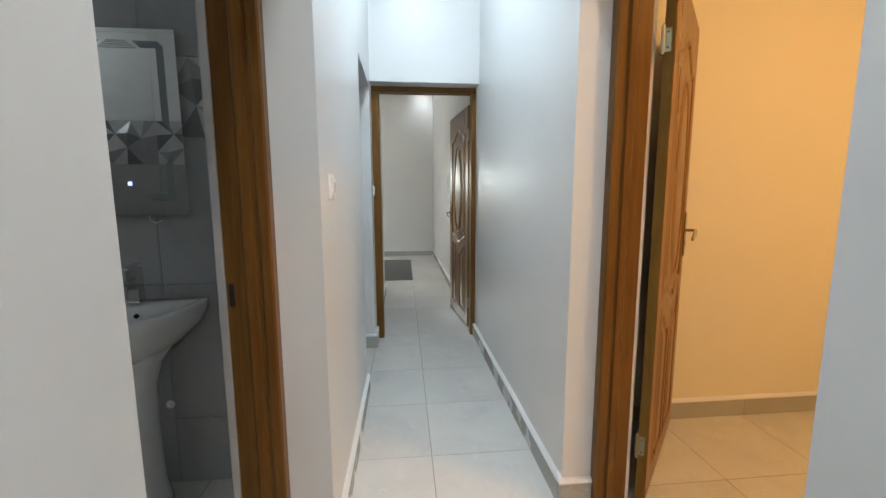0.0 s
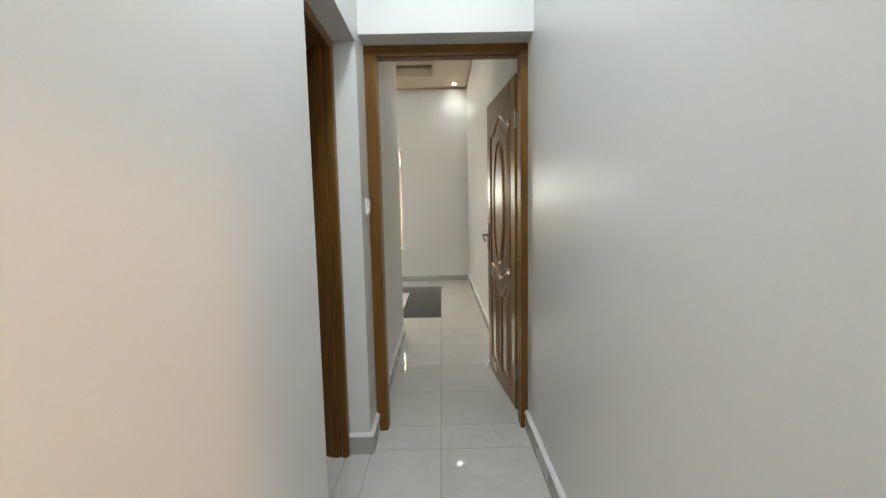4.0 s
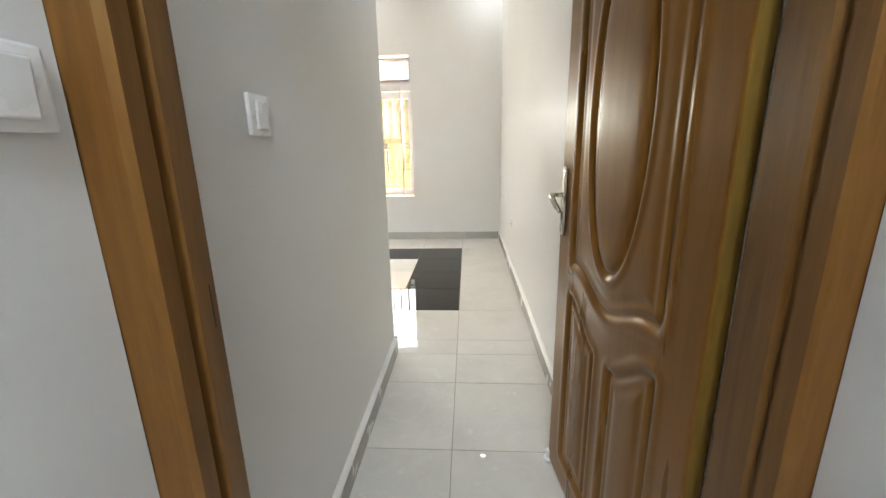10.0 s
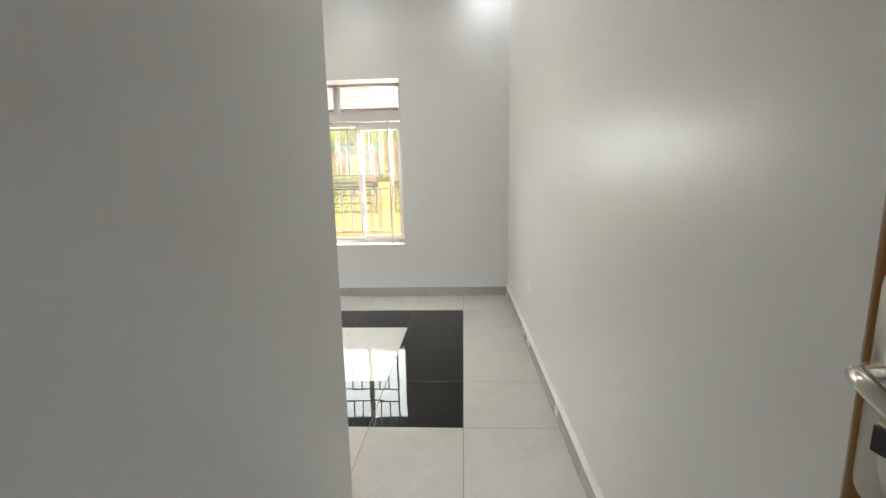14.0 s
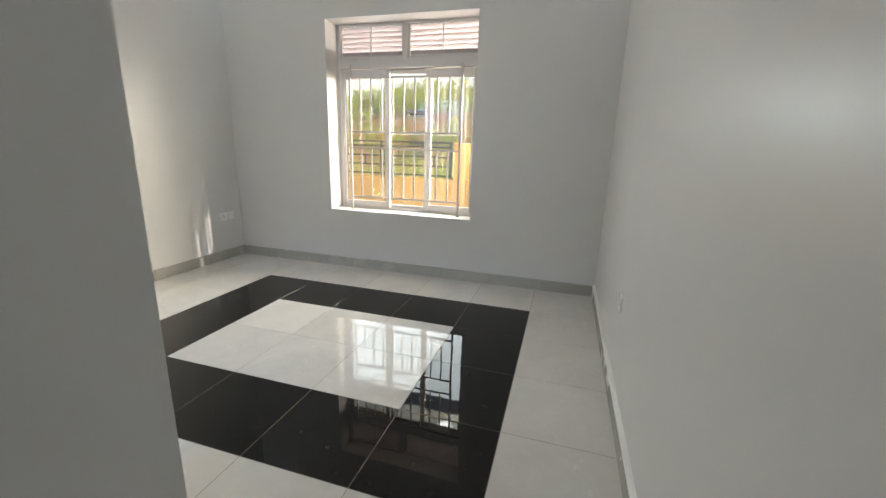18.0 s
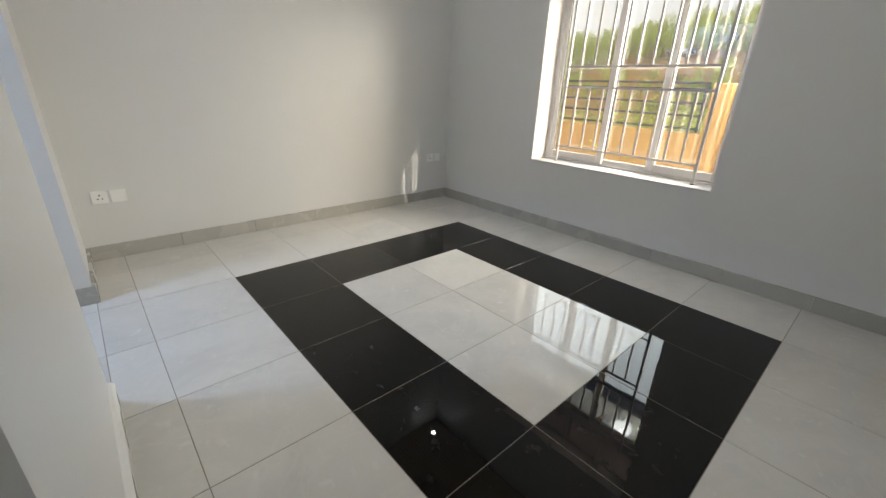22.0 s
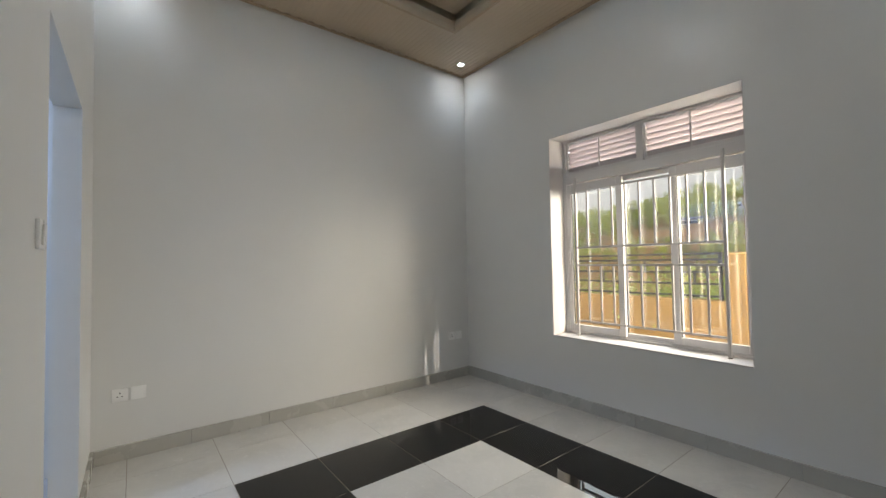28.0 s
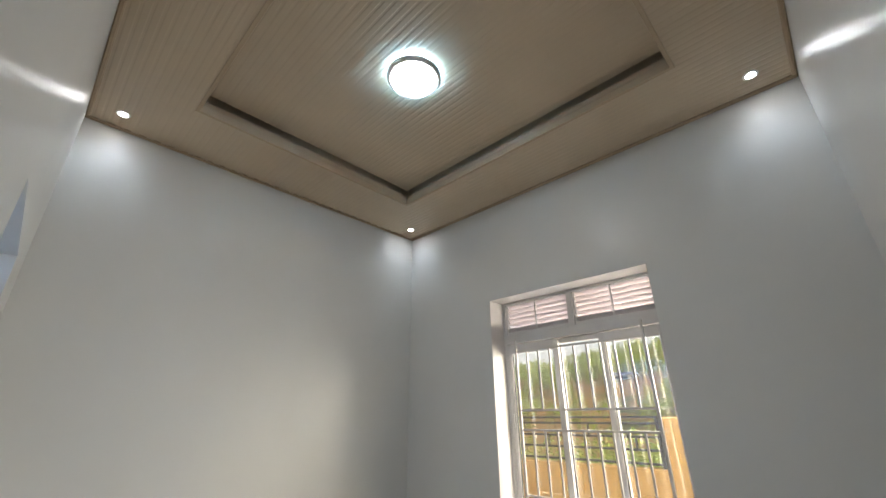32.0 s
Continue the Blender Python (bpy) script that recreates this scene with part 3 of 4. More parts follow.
def door(name, m, label):
    """A leaf with a lever handle on each face, a lock forend and two hinges."""
    ob = tagged(thing(name, m, label, "door"), kind="structure")
    leaf = new("leaf", LEAF)
    leaf.parent = ob
    hu, hz = LEAF_W - 0.036, 1.050
    for s in (1, -1):
        plate = part("handle_plate", rounded_plate(0.042, 0.232, 0.0, 0.008), NICKEL, ob, "brushed nickel handle plate", True)
        plate.matrix_local = pose(hu, 0.020 if s < 0 else -0.020, hz, 0, 0, 180 if s < 0 else 0)
        lever = part("lever", swept([(0, 0, 0.022), (0, -0.034, 0.022), (-0.005, -0.047, 0.023), (-0.018, -0.053, 0.020), (-0.042, -0.053, 0.008), (-0.068, -0.050, -0.008), (-0.088, -0.047, -0.020)],
                                    [0.0080, 0.0080, 0.0085, 0.0095, 0.0095, 0.0085, 0.0065], 12), NICKEL, plate, "bent nickel lever", True)
        if s < 0:
            lever.data.transform(Matrix.Scale(-1, 4, (1, 0, 0)))
        part("keyhole", box(-0.008, 0.008, -0.0095, -0.0075, -0.060, -0.034, 0.0008), DARK, plate)
        for z in (0.062, -0.026):
            part("screw", rod((0, -0.007, z), (0, -0.0095, z), 0.004, 10), STEEL, plate)
    part("lock_forend", box(LEAF_W, LEAF_W + 0.002, -0.011, 0.011, 0.93, 1.13, 0.0008), NICKEL, ob)
    part("latch", box(LEAF_W + 0.002, LEAF_W + 0.011, -0.006, 0.006, 1.06, 1.085, 0.002), NICKEL, ob)
    for z in (0.24, 1.80):
        hinge = part("hinge", rod((-0.006, 0.021, z - 0.05), (-0.006, 0.021, z + 0.05), 0.007, 12), STEEL, ob, "steel butt hinge")
        part("hinge_leaf", box(-0.0018, -0.0002, -0.006, 0.018, z - 0.04, z + 0.04), STEEL, hinge)
        part("hinge_tip", rod((-0.006, 0.021, z + 0.05), (-0.006, 0.021, z + 0.058), 0.005, 10, 0.002), STEEL, hinge)
        for dz in (-0.026, 0.026):
            part("screw", rod((-0.0018, 0.005, z + dz), (-0.003, 0.005, z + dz), 0.003, 8), DARK, hinge)
    return ob


# frames: bathroom niche, side room niche, left room niche, bedroom
door_frame("door_frame_bathroom", pose(-0.516, -0.58, 0, 0, 0, 0) @ Matrix.Diagonal((-1, 1, 1, 1)), 0.87, 2.067, 0.146, "brown stained moulded timber door frame")
door_frame("door_frame_side_room", pose(0.632, -0.47, 0), 0.93, 2.067, 0.140, "brown stained moulded timber door frame")
door_frame("door_frame_left_room", pose(-0.485, 1.54, 0, 0, 0, 0) @ Matrix.Diagonal((-1, 1, 1, 1)), 0.76, 2.067, 0.146, "dark stained moulded timber door frame")
door_frame("door_frame_bedroom", pose(0.514, 2.512, 0, 0, 0, 90), 0.898, 2.128, 0.165, "brown stained moulded timber door frame", False, 1.7)
door("door_bedroom", pose(0.494, 2.710, 0.012, 0, 0, 96.0), "open varnished brown timber door with carved oval panel")
door("door_side_room", pose(0.832, 0.428, 0.012, 0, 0, 48), "open varnished timber door lit by warm light")
door("door_left_room", pose(-0.612, 2.252, 0.012, 0, 0, 180), "open dark varnished timber door in a niche")

# dark strike plates let into the jambs
for nm, a in (("strike_plate", (-0.650, -0.634, 0.2512, 0.2537, 0.93, 1.00)), ("strike_plate", (-0.3240, -0.3212, 2.604, 2.620, 0.98, 1.05))):
    tagged(finish(nm, box(*a, 0.001), DARK), "small dark strike plate let into the timber jamb", "strike plate", kind="structure")

# ---- skirting ----


def skirting(name, runs, label):
    ob = tagged(new(name), label, "skirting", kind="structure")
    for (ax, ay), (bx, by) in runs:
        a, b = Vector((ax, ay)), Vector((bx, by))
        d = (b - a)
        n = max(1, round(d.length / 0.5))
        s = d.length / n
        ang = math.degrees(math.atan2(d.y, d.x))
        key = round(s, 3)
        if key not in SKIRTS:
            t = bmesh.new()
            put_box(t, 0.001, s - 0.001, 0, 0.018, 0, 0.098, 0.0015)
            o = finish("skirting_tile", t, SKIRT)
            SKIRTS[key] = o.data
            bpy.data.objects.remove(o)
        for i in range(n):
            p = a + d * (i / n)
            o = new("skirting_tile", SKIRTS[key])
            o.parent = ob
            o.matrix_local = pose(p.x, p.y, 0, 0, 0, ang)
    return ob


SKIRTS = {}
# each run keeps its room on its left hand
skirting("baseboard_corridor", [((LX, 1.54), (LX, 0.29)), ((LX, -0.58), (LX, -2.4)), ((LX, 2.508), (LX, 2.30)), ((LX + 0.018, 2.30), (-0.485, 2.30)), ((LX + 0.018, 0.29), (-0.516, 0.29)),
                                ((RX, 0.46), (RX, 2.508)), ((RX, -2.4), (RX, -0.47)), ((0.632, 0.46), (RX - 0.018, 0.46))], "grey porcelain skirting tiles along the corridor")
skirting("baseboard_bedroom", [((PR, 2.69), (PR, ROOM_F - 0.018)), ((PR, ROOM_F), (ROOM_L, ROOM_F)), ((ROOM_L, ROOM_F - 0.018), (ROOM_L, ROOM_B + 0.018)), ((ROOM_L, ROOM_B), (NOOK[0], ROOM_B)),
                               ((NOOK[0], ROOM_B + 0.018), (NOOK[0], 4.20)), ((NOOK[1], 4.20), (NOOK[1], ROOM_B + 0.018)), ((NOOK[1], ROOM_B), (PL + 0.018, ROOM_B)), ((PL, ROOM_B), (PL, 2.636))],
         "grey porcelain skirting tiles round the bedroom")
skirting("baseboard_side_room", [((3.35, 1.02), (0.80, 1.02)), ((3.35, -2.4), (3.35, 1.002))], "grey skirting tiles in the side room")


def plaster_fillet(name, runs, label):
    """A thin sloped bead of white plaster on top of the skirting; each run keeps its room on its left hand."""
    bm = bmesh.new()
    for (ax, ay), (bx, by) in runs:
        a, b = Vector((ax, ay, 0)), Vector((bx, by, 0))
        d = (b - a).normalized()
        inward = Vector((-d.y, d.x, 0))
        n = max(2, int((b - a).length / 0.09))
        rings = []
        for i in range(n + 1):
            p = a + (b - a) * (i / n)
            w = 0.0202 + 0.0008 * noise.noise(Vector((p.x * 6, p.y * 6, 3)))
            h = 0.018 + 0.004 * noise.noise(Vector((p.x * 5, p.y * 5, 9)))
            rings.append([bm.verts.new(p + inward * o + Vector((0, 0, z))) for o, z in ((0.0, 0.0975), (w, 0.0975), (w, 0.103), (w * 0.55, 0.097 + h * 0.75), (0.0, 0.097 + h))])
        for r, s in zip(rings, rings[1:]):
            for k in range(4):
                bm.faces.new((r[k], r[k + 1], s[k + 1], s[k]))
        bm.faces.new(rings[0])
        bm.faces.new(rings[-1][::-1])
    bmesh.ops.recalc_face_normals(bm, faces=bm.faces[:])
    return structure(name, bm, WALL, label, "trim")


plaster_fillet("trim_corridor", [((LX, 1.54), (LX, 0.29)), ((LX, 2.508), (LX, 2.30)), ((LX + 0.018, 2.30), (-0.485, 2.30)), ((RX, 0.46), (RX, 2.508)), ((0.632, 0.46), (RX - 0.018, 0.46))], "white plaster bead above the corridor skirting")
plaster_fillet("trim_passage", [((PR, 2.69), (PR, ROOM_F - 0.018)), ((PL, ROOM_B), (PL, 2.636)), ((NOOK[1], ROOM_B), (PL + 0.018, ROOM_B))], "white plaster bead above the bedroom skirting")
plaster_fillet("trim_side_room", [((3.35, 1.02), (0.80, 1.02))], "cream plaster bead above the skirting")

# ---- window ----
def window():
    ob = tagged(thing("window_1", pose(0, 7.80, 0), "white aluminium sliding window with louvred vents above", "window"), kind="structure")
    x0, x1, z0, z1 = WIN[0] + 0.002, WIN[1] - 0.002, WIN[2] + 0.012, WIN[3] - 0.002
    f = 0.036
    fr = bmesh.new()
    for a in ((x0, x0 + f, -0.04, 0.05, z0, z1), (x1 - f, x1, -0.04, 0.05, z0, z1), (x0 + f, x1 - f, -0.04, 0.05, z0, z0 + 0.018), (x0 + f, x1 - f, -0.04, 0.05, z1 - 0.02, z1),
              (x0 + f, x1 - f, -0.045, 0.05, 1.990, 2.070)):
        put_box(fr, *a, 0.003)
    part("window_frame", fr, ALU, ob)
    for y in (-0.018, 0.022):
        part("track", box(x0 + f, x1 - f, y - 0.004, y + 0.004, z0 + 0.018, z0 + 0.028, 0.001), ALU, ob)
    part("head_track", box(x0 + f, x1 - f, 0.038, 0.050, 1.955, 1.992, 0.001), ALU, ob)
    mid = -1.410
    part("vent_mullion", box(mid - 0.026, mid + 0.026, -0.04, 0.05, 2.070, z1 - 0.02, 0.003), ALU, ob)
    for a, b in ((x0 + f, mid - 0.026), (mid + 0.026, x1 - f)):
        vent = bmesh.new()
        for q in ((a, a + 0.014, -0.02, 0.03, 2.070, z1 - 0.02), (b - 0.014, b, -0.02, 0.03, 2.070, z1 - 0.02), (a + 0.014, b - 0.014, -0.02, 0.03, 2.070, 2.103), (a + 0.014, b - 0.014, -0.02, 0.03, z1 - 0.028, z1 - 0.02)):
            put_box(vent, *q, 0.002)
        v = part("vent", vent, ALU, ob, "white louvred air vent")
        part("vent_rib", box((a + b) / 2 - 0.006, (a + b) / 2 + 0.006, -0.032, -0.022, 2.103, z1 - 0.028, 0.002), ALU, v)
        for i in range(6):
            z = 2.127 + i * 0.0445
            s = bmesh.new()
            put_box(s, a + 0.014, b - 0.014, -0.025, 0.029, -0.0016, 0.0016, 0.0008)
            put_box(s, a + 0.014, b - 0.014, -0.0265, -0.0235, -0.006, 0.0016, 0.0008)
            sl = part("slat", s, LOUVRE, v)
            sl.matrix_local = pose(0, 0.004, z, -46)

    def sash(a, b, y, name):
        s = bmesh.new()
        w = 0.052
        lo, hi = (0.685, 1.894) if name != "m" else (0.657, 1.943)
        for q in ((a, a + w, z0 + 0.022, 1.981), (b - w, b, z0 + 0.022, 1.981), (a + w, b - w, z0 + 0.022, lo), (a + w, b - w, hi, 1.981)):
            put_box(s, q[0], q[1], y - 0.015, y + 0.015, q[2], q[3], 0.003)
        p = part("sash", s, ALU, ob, "white sliding sash")
        g = part("pane", box(a + w, b - w, y - 0.0025, y + 0.0025, lo, hi), GLASS, p)
        g.visible_shadow = False
        for q in ((a + w, a + w + 0.004, lo, hi), (b - w - 0.004, b - w, lo, hi)):
            part("glass_seal", box(q[0], q[1], y - 0.008, y + 0.008, q[2], q[3]), RUBBER, p)
        if name != "m":
            u = b - 0.026 if name == "r" else a + 0.026
            part("sash_handle", box(u - 0.008, u + 0.008, y - 0.028, y - 0.015, 1.239, 1.357, 0.004, 2), ALU, p)

    sash(-1.637, -1.151, 0.022, "m")
    sash(x0 + 0.026, -1.576, -0.018, "l")
    sash(-1.202, x1 - 0.020, -0.018, "r")
    return ob


window()
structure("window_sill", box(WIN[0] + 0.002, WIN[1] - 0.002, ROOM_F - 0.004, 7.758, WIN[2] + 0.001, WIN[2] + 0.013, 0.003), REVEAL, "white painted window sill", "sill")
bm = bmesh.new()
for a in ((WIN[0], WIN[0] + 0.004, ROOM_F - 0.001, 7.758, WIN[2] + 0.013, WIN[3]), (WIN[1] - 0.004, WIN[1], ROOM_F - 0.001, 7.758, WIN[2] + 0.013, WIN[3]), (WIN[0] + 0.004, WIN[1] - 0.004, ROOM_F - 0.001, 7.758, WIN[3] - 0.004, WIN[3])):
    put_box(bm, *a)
structure("window_reveal", bm, REVEAL, "white window reveal in toned-down wall paint", "reveal")


def grille():
    """The burglar guard inside the window: two posts, four rails and two rows of bars."""
    y = 7.675
    ob = thing("window_grille", pose(-1.367, y, WIN[2] + 0.013), "white painted steel burglar bars inside the window", "grille")
    L, R, B = -0.593, 0.552, -(WIN[2] + 0.013)
    for x in (L, R):
        p = part("post", box(x - 0.010, x + 0.010, -0.010, 0.010, 0.0, 2.016 + B, 0.002), BARS, ob)
        part("foot", box(x - 0.012, x + 0.012, -0.012, 0.012, 0.0, 0.006, 0.002), RUBBER if x > 0 else BARS, p)
    for z in (1.894, 1.387, 1.230, 0.739):
        part("rail", box(L + 0.010, R - 0.010, -0.007, 0.007, z - 0.008 + B, z + 0.008 + B, 0.0015), BARS, ob)
    for i in range(9):
        x = L + (R - L) * (i + 1) / 10
        part("bar", box(x - 0.007, x + 0.007, -0.0065, 0.0065, 1.395 + B, 1.887 + B, 0.0015), BARS, ob)
        part("bar", box(x - 0.007, x + 0.007, -0.0065, 0.0065, 0.739 + B, 1.223 + B, 0.0015), BARS, ob)
    return ob


grille()


# ---- lamps ----
def disc_lamp(name, m, label, mat):
    ob = thing(name, m, label, "ceiling lamp")
    part("housing", turned([(0.13, -0.026), (0.184, -0.026), (0.190, -0.031), (0.190, -0.048), (0.184, -0.060), (0.172, -0.064), (0.168, -0.057)], 48), PLASTIC, ob, "white lamp rim", True)
    part("back_glow", turned([(0.140, 0.0), (0.140, -0.026), (0.12, -0.0261)], 48), LED_BACK if mat is LED else mat, ob, "thin lit gap behind the rim", True)
    part("diffuser", turned([(0.168, -0.055), (0.158, -0.063), (0.11, -0.067), (0.002, -0.068)], 48), mat, ob, "glowing white diffuser", True)
    return ob


def spot_lamp(x, y):
    ob = thing("recessed_spot", pose(x, y, TOP), "small round recessed ceiling spot, lit", "spot lamp", "bedroom ceiling spots")
    part("bezel", turned([(0.028, 0.002), (0.028, -0.004), (0.036, -0.007), (0.043, -0.004), (0.045, 0.0), (0.045, 0.004)], 32), PLASTIC, ob, "white spot ring", True)
    part("lens", turned([(0.0275, -0.001), (0.0275, -0.003), (0.02, -0.004), (0.001, -0.0045)], 24), LED_SPOT, ob, "glowing lens", True)
    return ob


disc_lamp("ceiling_lamp", pose(-1.423, 5.865, TRAY), "round white flush ceiling lamp, switched on", LED)
disc_lamp("ceiling_lamp", pose(0.06, 1.0, TOP), "round white flush ceiling lamp in the corridor, out of view", LED_HALL)
# body for the added hall lamp, never in view
disc_lamp("ceiling_lamp", pose(0.06, -1.7, TOP), "round white flush ceiling lamp in the corridor, out of view", LED_HALL)
disc_lamp("ceiling_lamp", pose(2.0, -0.6, 3.0) @ pose(0, 0, 0), "round warm flush ceiling lamp", LED_WARM)
disc_lamp("ceiling_lamp", pose(-2.45, 2.95, TOP - 0.5), "round cool flush ceiling lamp", LED_HALL)
disc_lamp("ceiling_lamp", pose(-1.16, 8.71, 2.70) @ Matrix.Scale(0.74, 4), "round white lamp on the terrace soffit, switched on", LED)
for sx, sy in SPOTS:
    spot_lamp(sx, sy)


# ---- switches and sockets ----
def rocker_switch(m):
    """Faces local -y."""
    ob = thing("light_switch", m, "white square rocker light switch on the wall", "light switch", "wall switches")
    part("plate", box(-0.043, 0.043, -0.010, 0.0, -0.043, 0.043, 0.004, 2), PLASTIC, ob)
    r = part("rocker", box(-0.022, 0.022, -0.0165, -0.010, -0.030, 0.030, 0.003, 2), PLASTIC, ob)
    r.matrix_local = pose(0, 0, 0, 3)
    return ob


def socket(m, lit_label="white wall socket with three pin holes"):
    ob = thing("wall_socket", m, lit_label, "socket", "wall sockets")
    part("plate", box(-0.043, 0.043, -0.009, 0.0, -0.043, 0.043, 0.004, 2), PLASTIC, ob)
    for x, z, w, h in ((0, 0.014, 0.006, 0.010), (-0.012, -0.010, 0.009, 0.006), (0.012, -0.010, 0.009, 0.006)):
        part("pin_hole", box(x - w / 2, x + w / 2, -0.0098, -0.0086, z - h / 2, z + h / 2), DARK, ob)
    part("socket_switch", box(0.024, 0.034, -0.012, -0.009, 0.008, 0.028, 0.0012), PLASTIC, ob)
    return ob


def blank(m):
    ob = thing("blank_plate", m, "white blank wall plate beside a socket", "wall plate", "wall sockets")
    part("plate", box(-0.043, 0.043, -0.009, 0.0, -0.043, 0.043, 0.004, 2), PLASTIC, ob)
    part("cap", box(-0.026, 0.026, -0.0105, -0.009, -0.026, 0.026, 0.001), PLASTIC, ob)
    return ob


EAST, WEST = 90, -90       # faces +x, faces -x
rocker_switch(pose(LX, 0.46, 1.297, 0, 0, EAST))
rocker_switch(pose(LX, 2.445, 1.312, 0, 0, EAST))
rocker_switch(pose(PL, 2.955, 1.322, 0, 0, EAST))
rocker_switch(pose(-1.45, ROOM_B, 1.38, 0, 0, 180))
socket(pose(ROOM_L, 4.46, 0.43, 0, 0, EAST))
blank(pose(ROOM_L, 4.56, 0.43, 0, 0, EAST))
socket(pose(ROOM_L, 7.305, 0.465, 0, 0, EAST))
blank(pose(ROOM_L, 7.405, 0.465, 0, 0, EAST))
socket(pose(PR, 6.06, 0.50, 0, 0, WEST))

# door stop behind the bedroom door
ob = thing("door_stop", pose(0.398, 3.462, 0), "small white door stop on the floor", "door stop")
part("base", turned([(0.022, 0.0), (0.022, 0.010), (0.016, 0.014)], 20), PLASTIC, ob, "", True)
part("buffer", turned([(0.011, 0.014), (0.013, 0.03), (0.013, 0.045), (0.008, 0.05)], 16), PLASTIC, ob, "", True)


# ---- bathroom ----
def mirror():
    w, h, y = 0.425, 0.71, 0.0
    ob = thing("led_mirror", pose(-1.198, 0.735, 1.19), "rectangular bathroom mirror with etched geometric border and blue touch button", "mirror")
    part("back_box", box(-w / 2 + 0.06, w / 2 - 0.06, 0.0, 0.026, 0.06, h - 0.06), ALU, ob)
    part("glass", box(-w / 2, w / 2, -0.005, 0.0, 0, h, 0.001), MIRROR, ob, "silvered mirror glass")
    bx, bz0, bz1, t = w / 2 - 0.045, 0.06, h - 0.045, 0.026

    def band(name, pts, mat=FROST):
        bm = prism(pts, 0.0, 0.0012)
        bmesh.ops.transform(bm, matrix=pose(0, -0.0052, 0, 90), verts=bm.verts[:])
        part(name, bm, mat, ob)

    for s in (1, -1):
        band("frost_band", [(s * bx, bz1 - 0.02), (s * (bx - t), bz1 - t), (s * (bx - t), h * 0.52), (s * bx, h * 0.47)])
        band("frost_band", [(s * 0.06, bz1), (s * (bx - 0.02), bz1), (s * bx, bz1 - 0.02), (s * (bx - t), bz1 - t), (s * 0.085, bz1 - t)])
        band("frost_band", [(s * bx, h * 0.33), (s * (bx - t), h * 0.29), (s * (bx - t), bz0 + t), (s * 0.06, bz0 + t), (s * 0.085, bz0), (s * bx, bz0)])
    for i in range(5):
        z = bz1 - t - 0.002 + i * 0.0065
        k = 0.072 - i * 0.009
        band("etched_line", [(-k, z), (k, z), (k, z + 0.003), (-k, z + 0.003)], FROST_PALE)
    part("touch_button", box(-0.008, 0.008, -0.0064, -0.0055, 0.118, 0.134, 0.0004), LED_BLUE, ob, "blue lit touch button")
    part("button_ring", box(-0.005, 0.005, -0.0070, -0.0064, 0.121, 0.131, 0.0003), LED_PALE, ob)
    part("cable", swept([(0.05, 0.01, 0.01), (0.055, 0.005, -0.02), (0.08, 0.004, -0.032), (0.10, 0.012, -0.02)], 0.0025, 8), PLASTIC, ob, "short white cable loop", True)
    return ob


mirror()


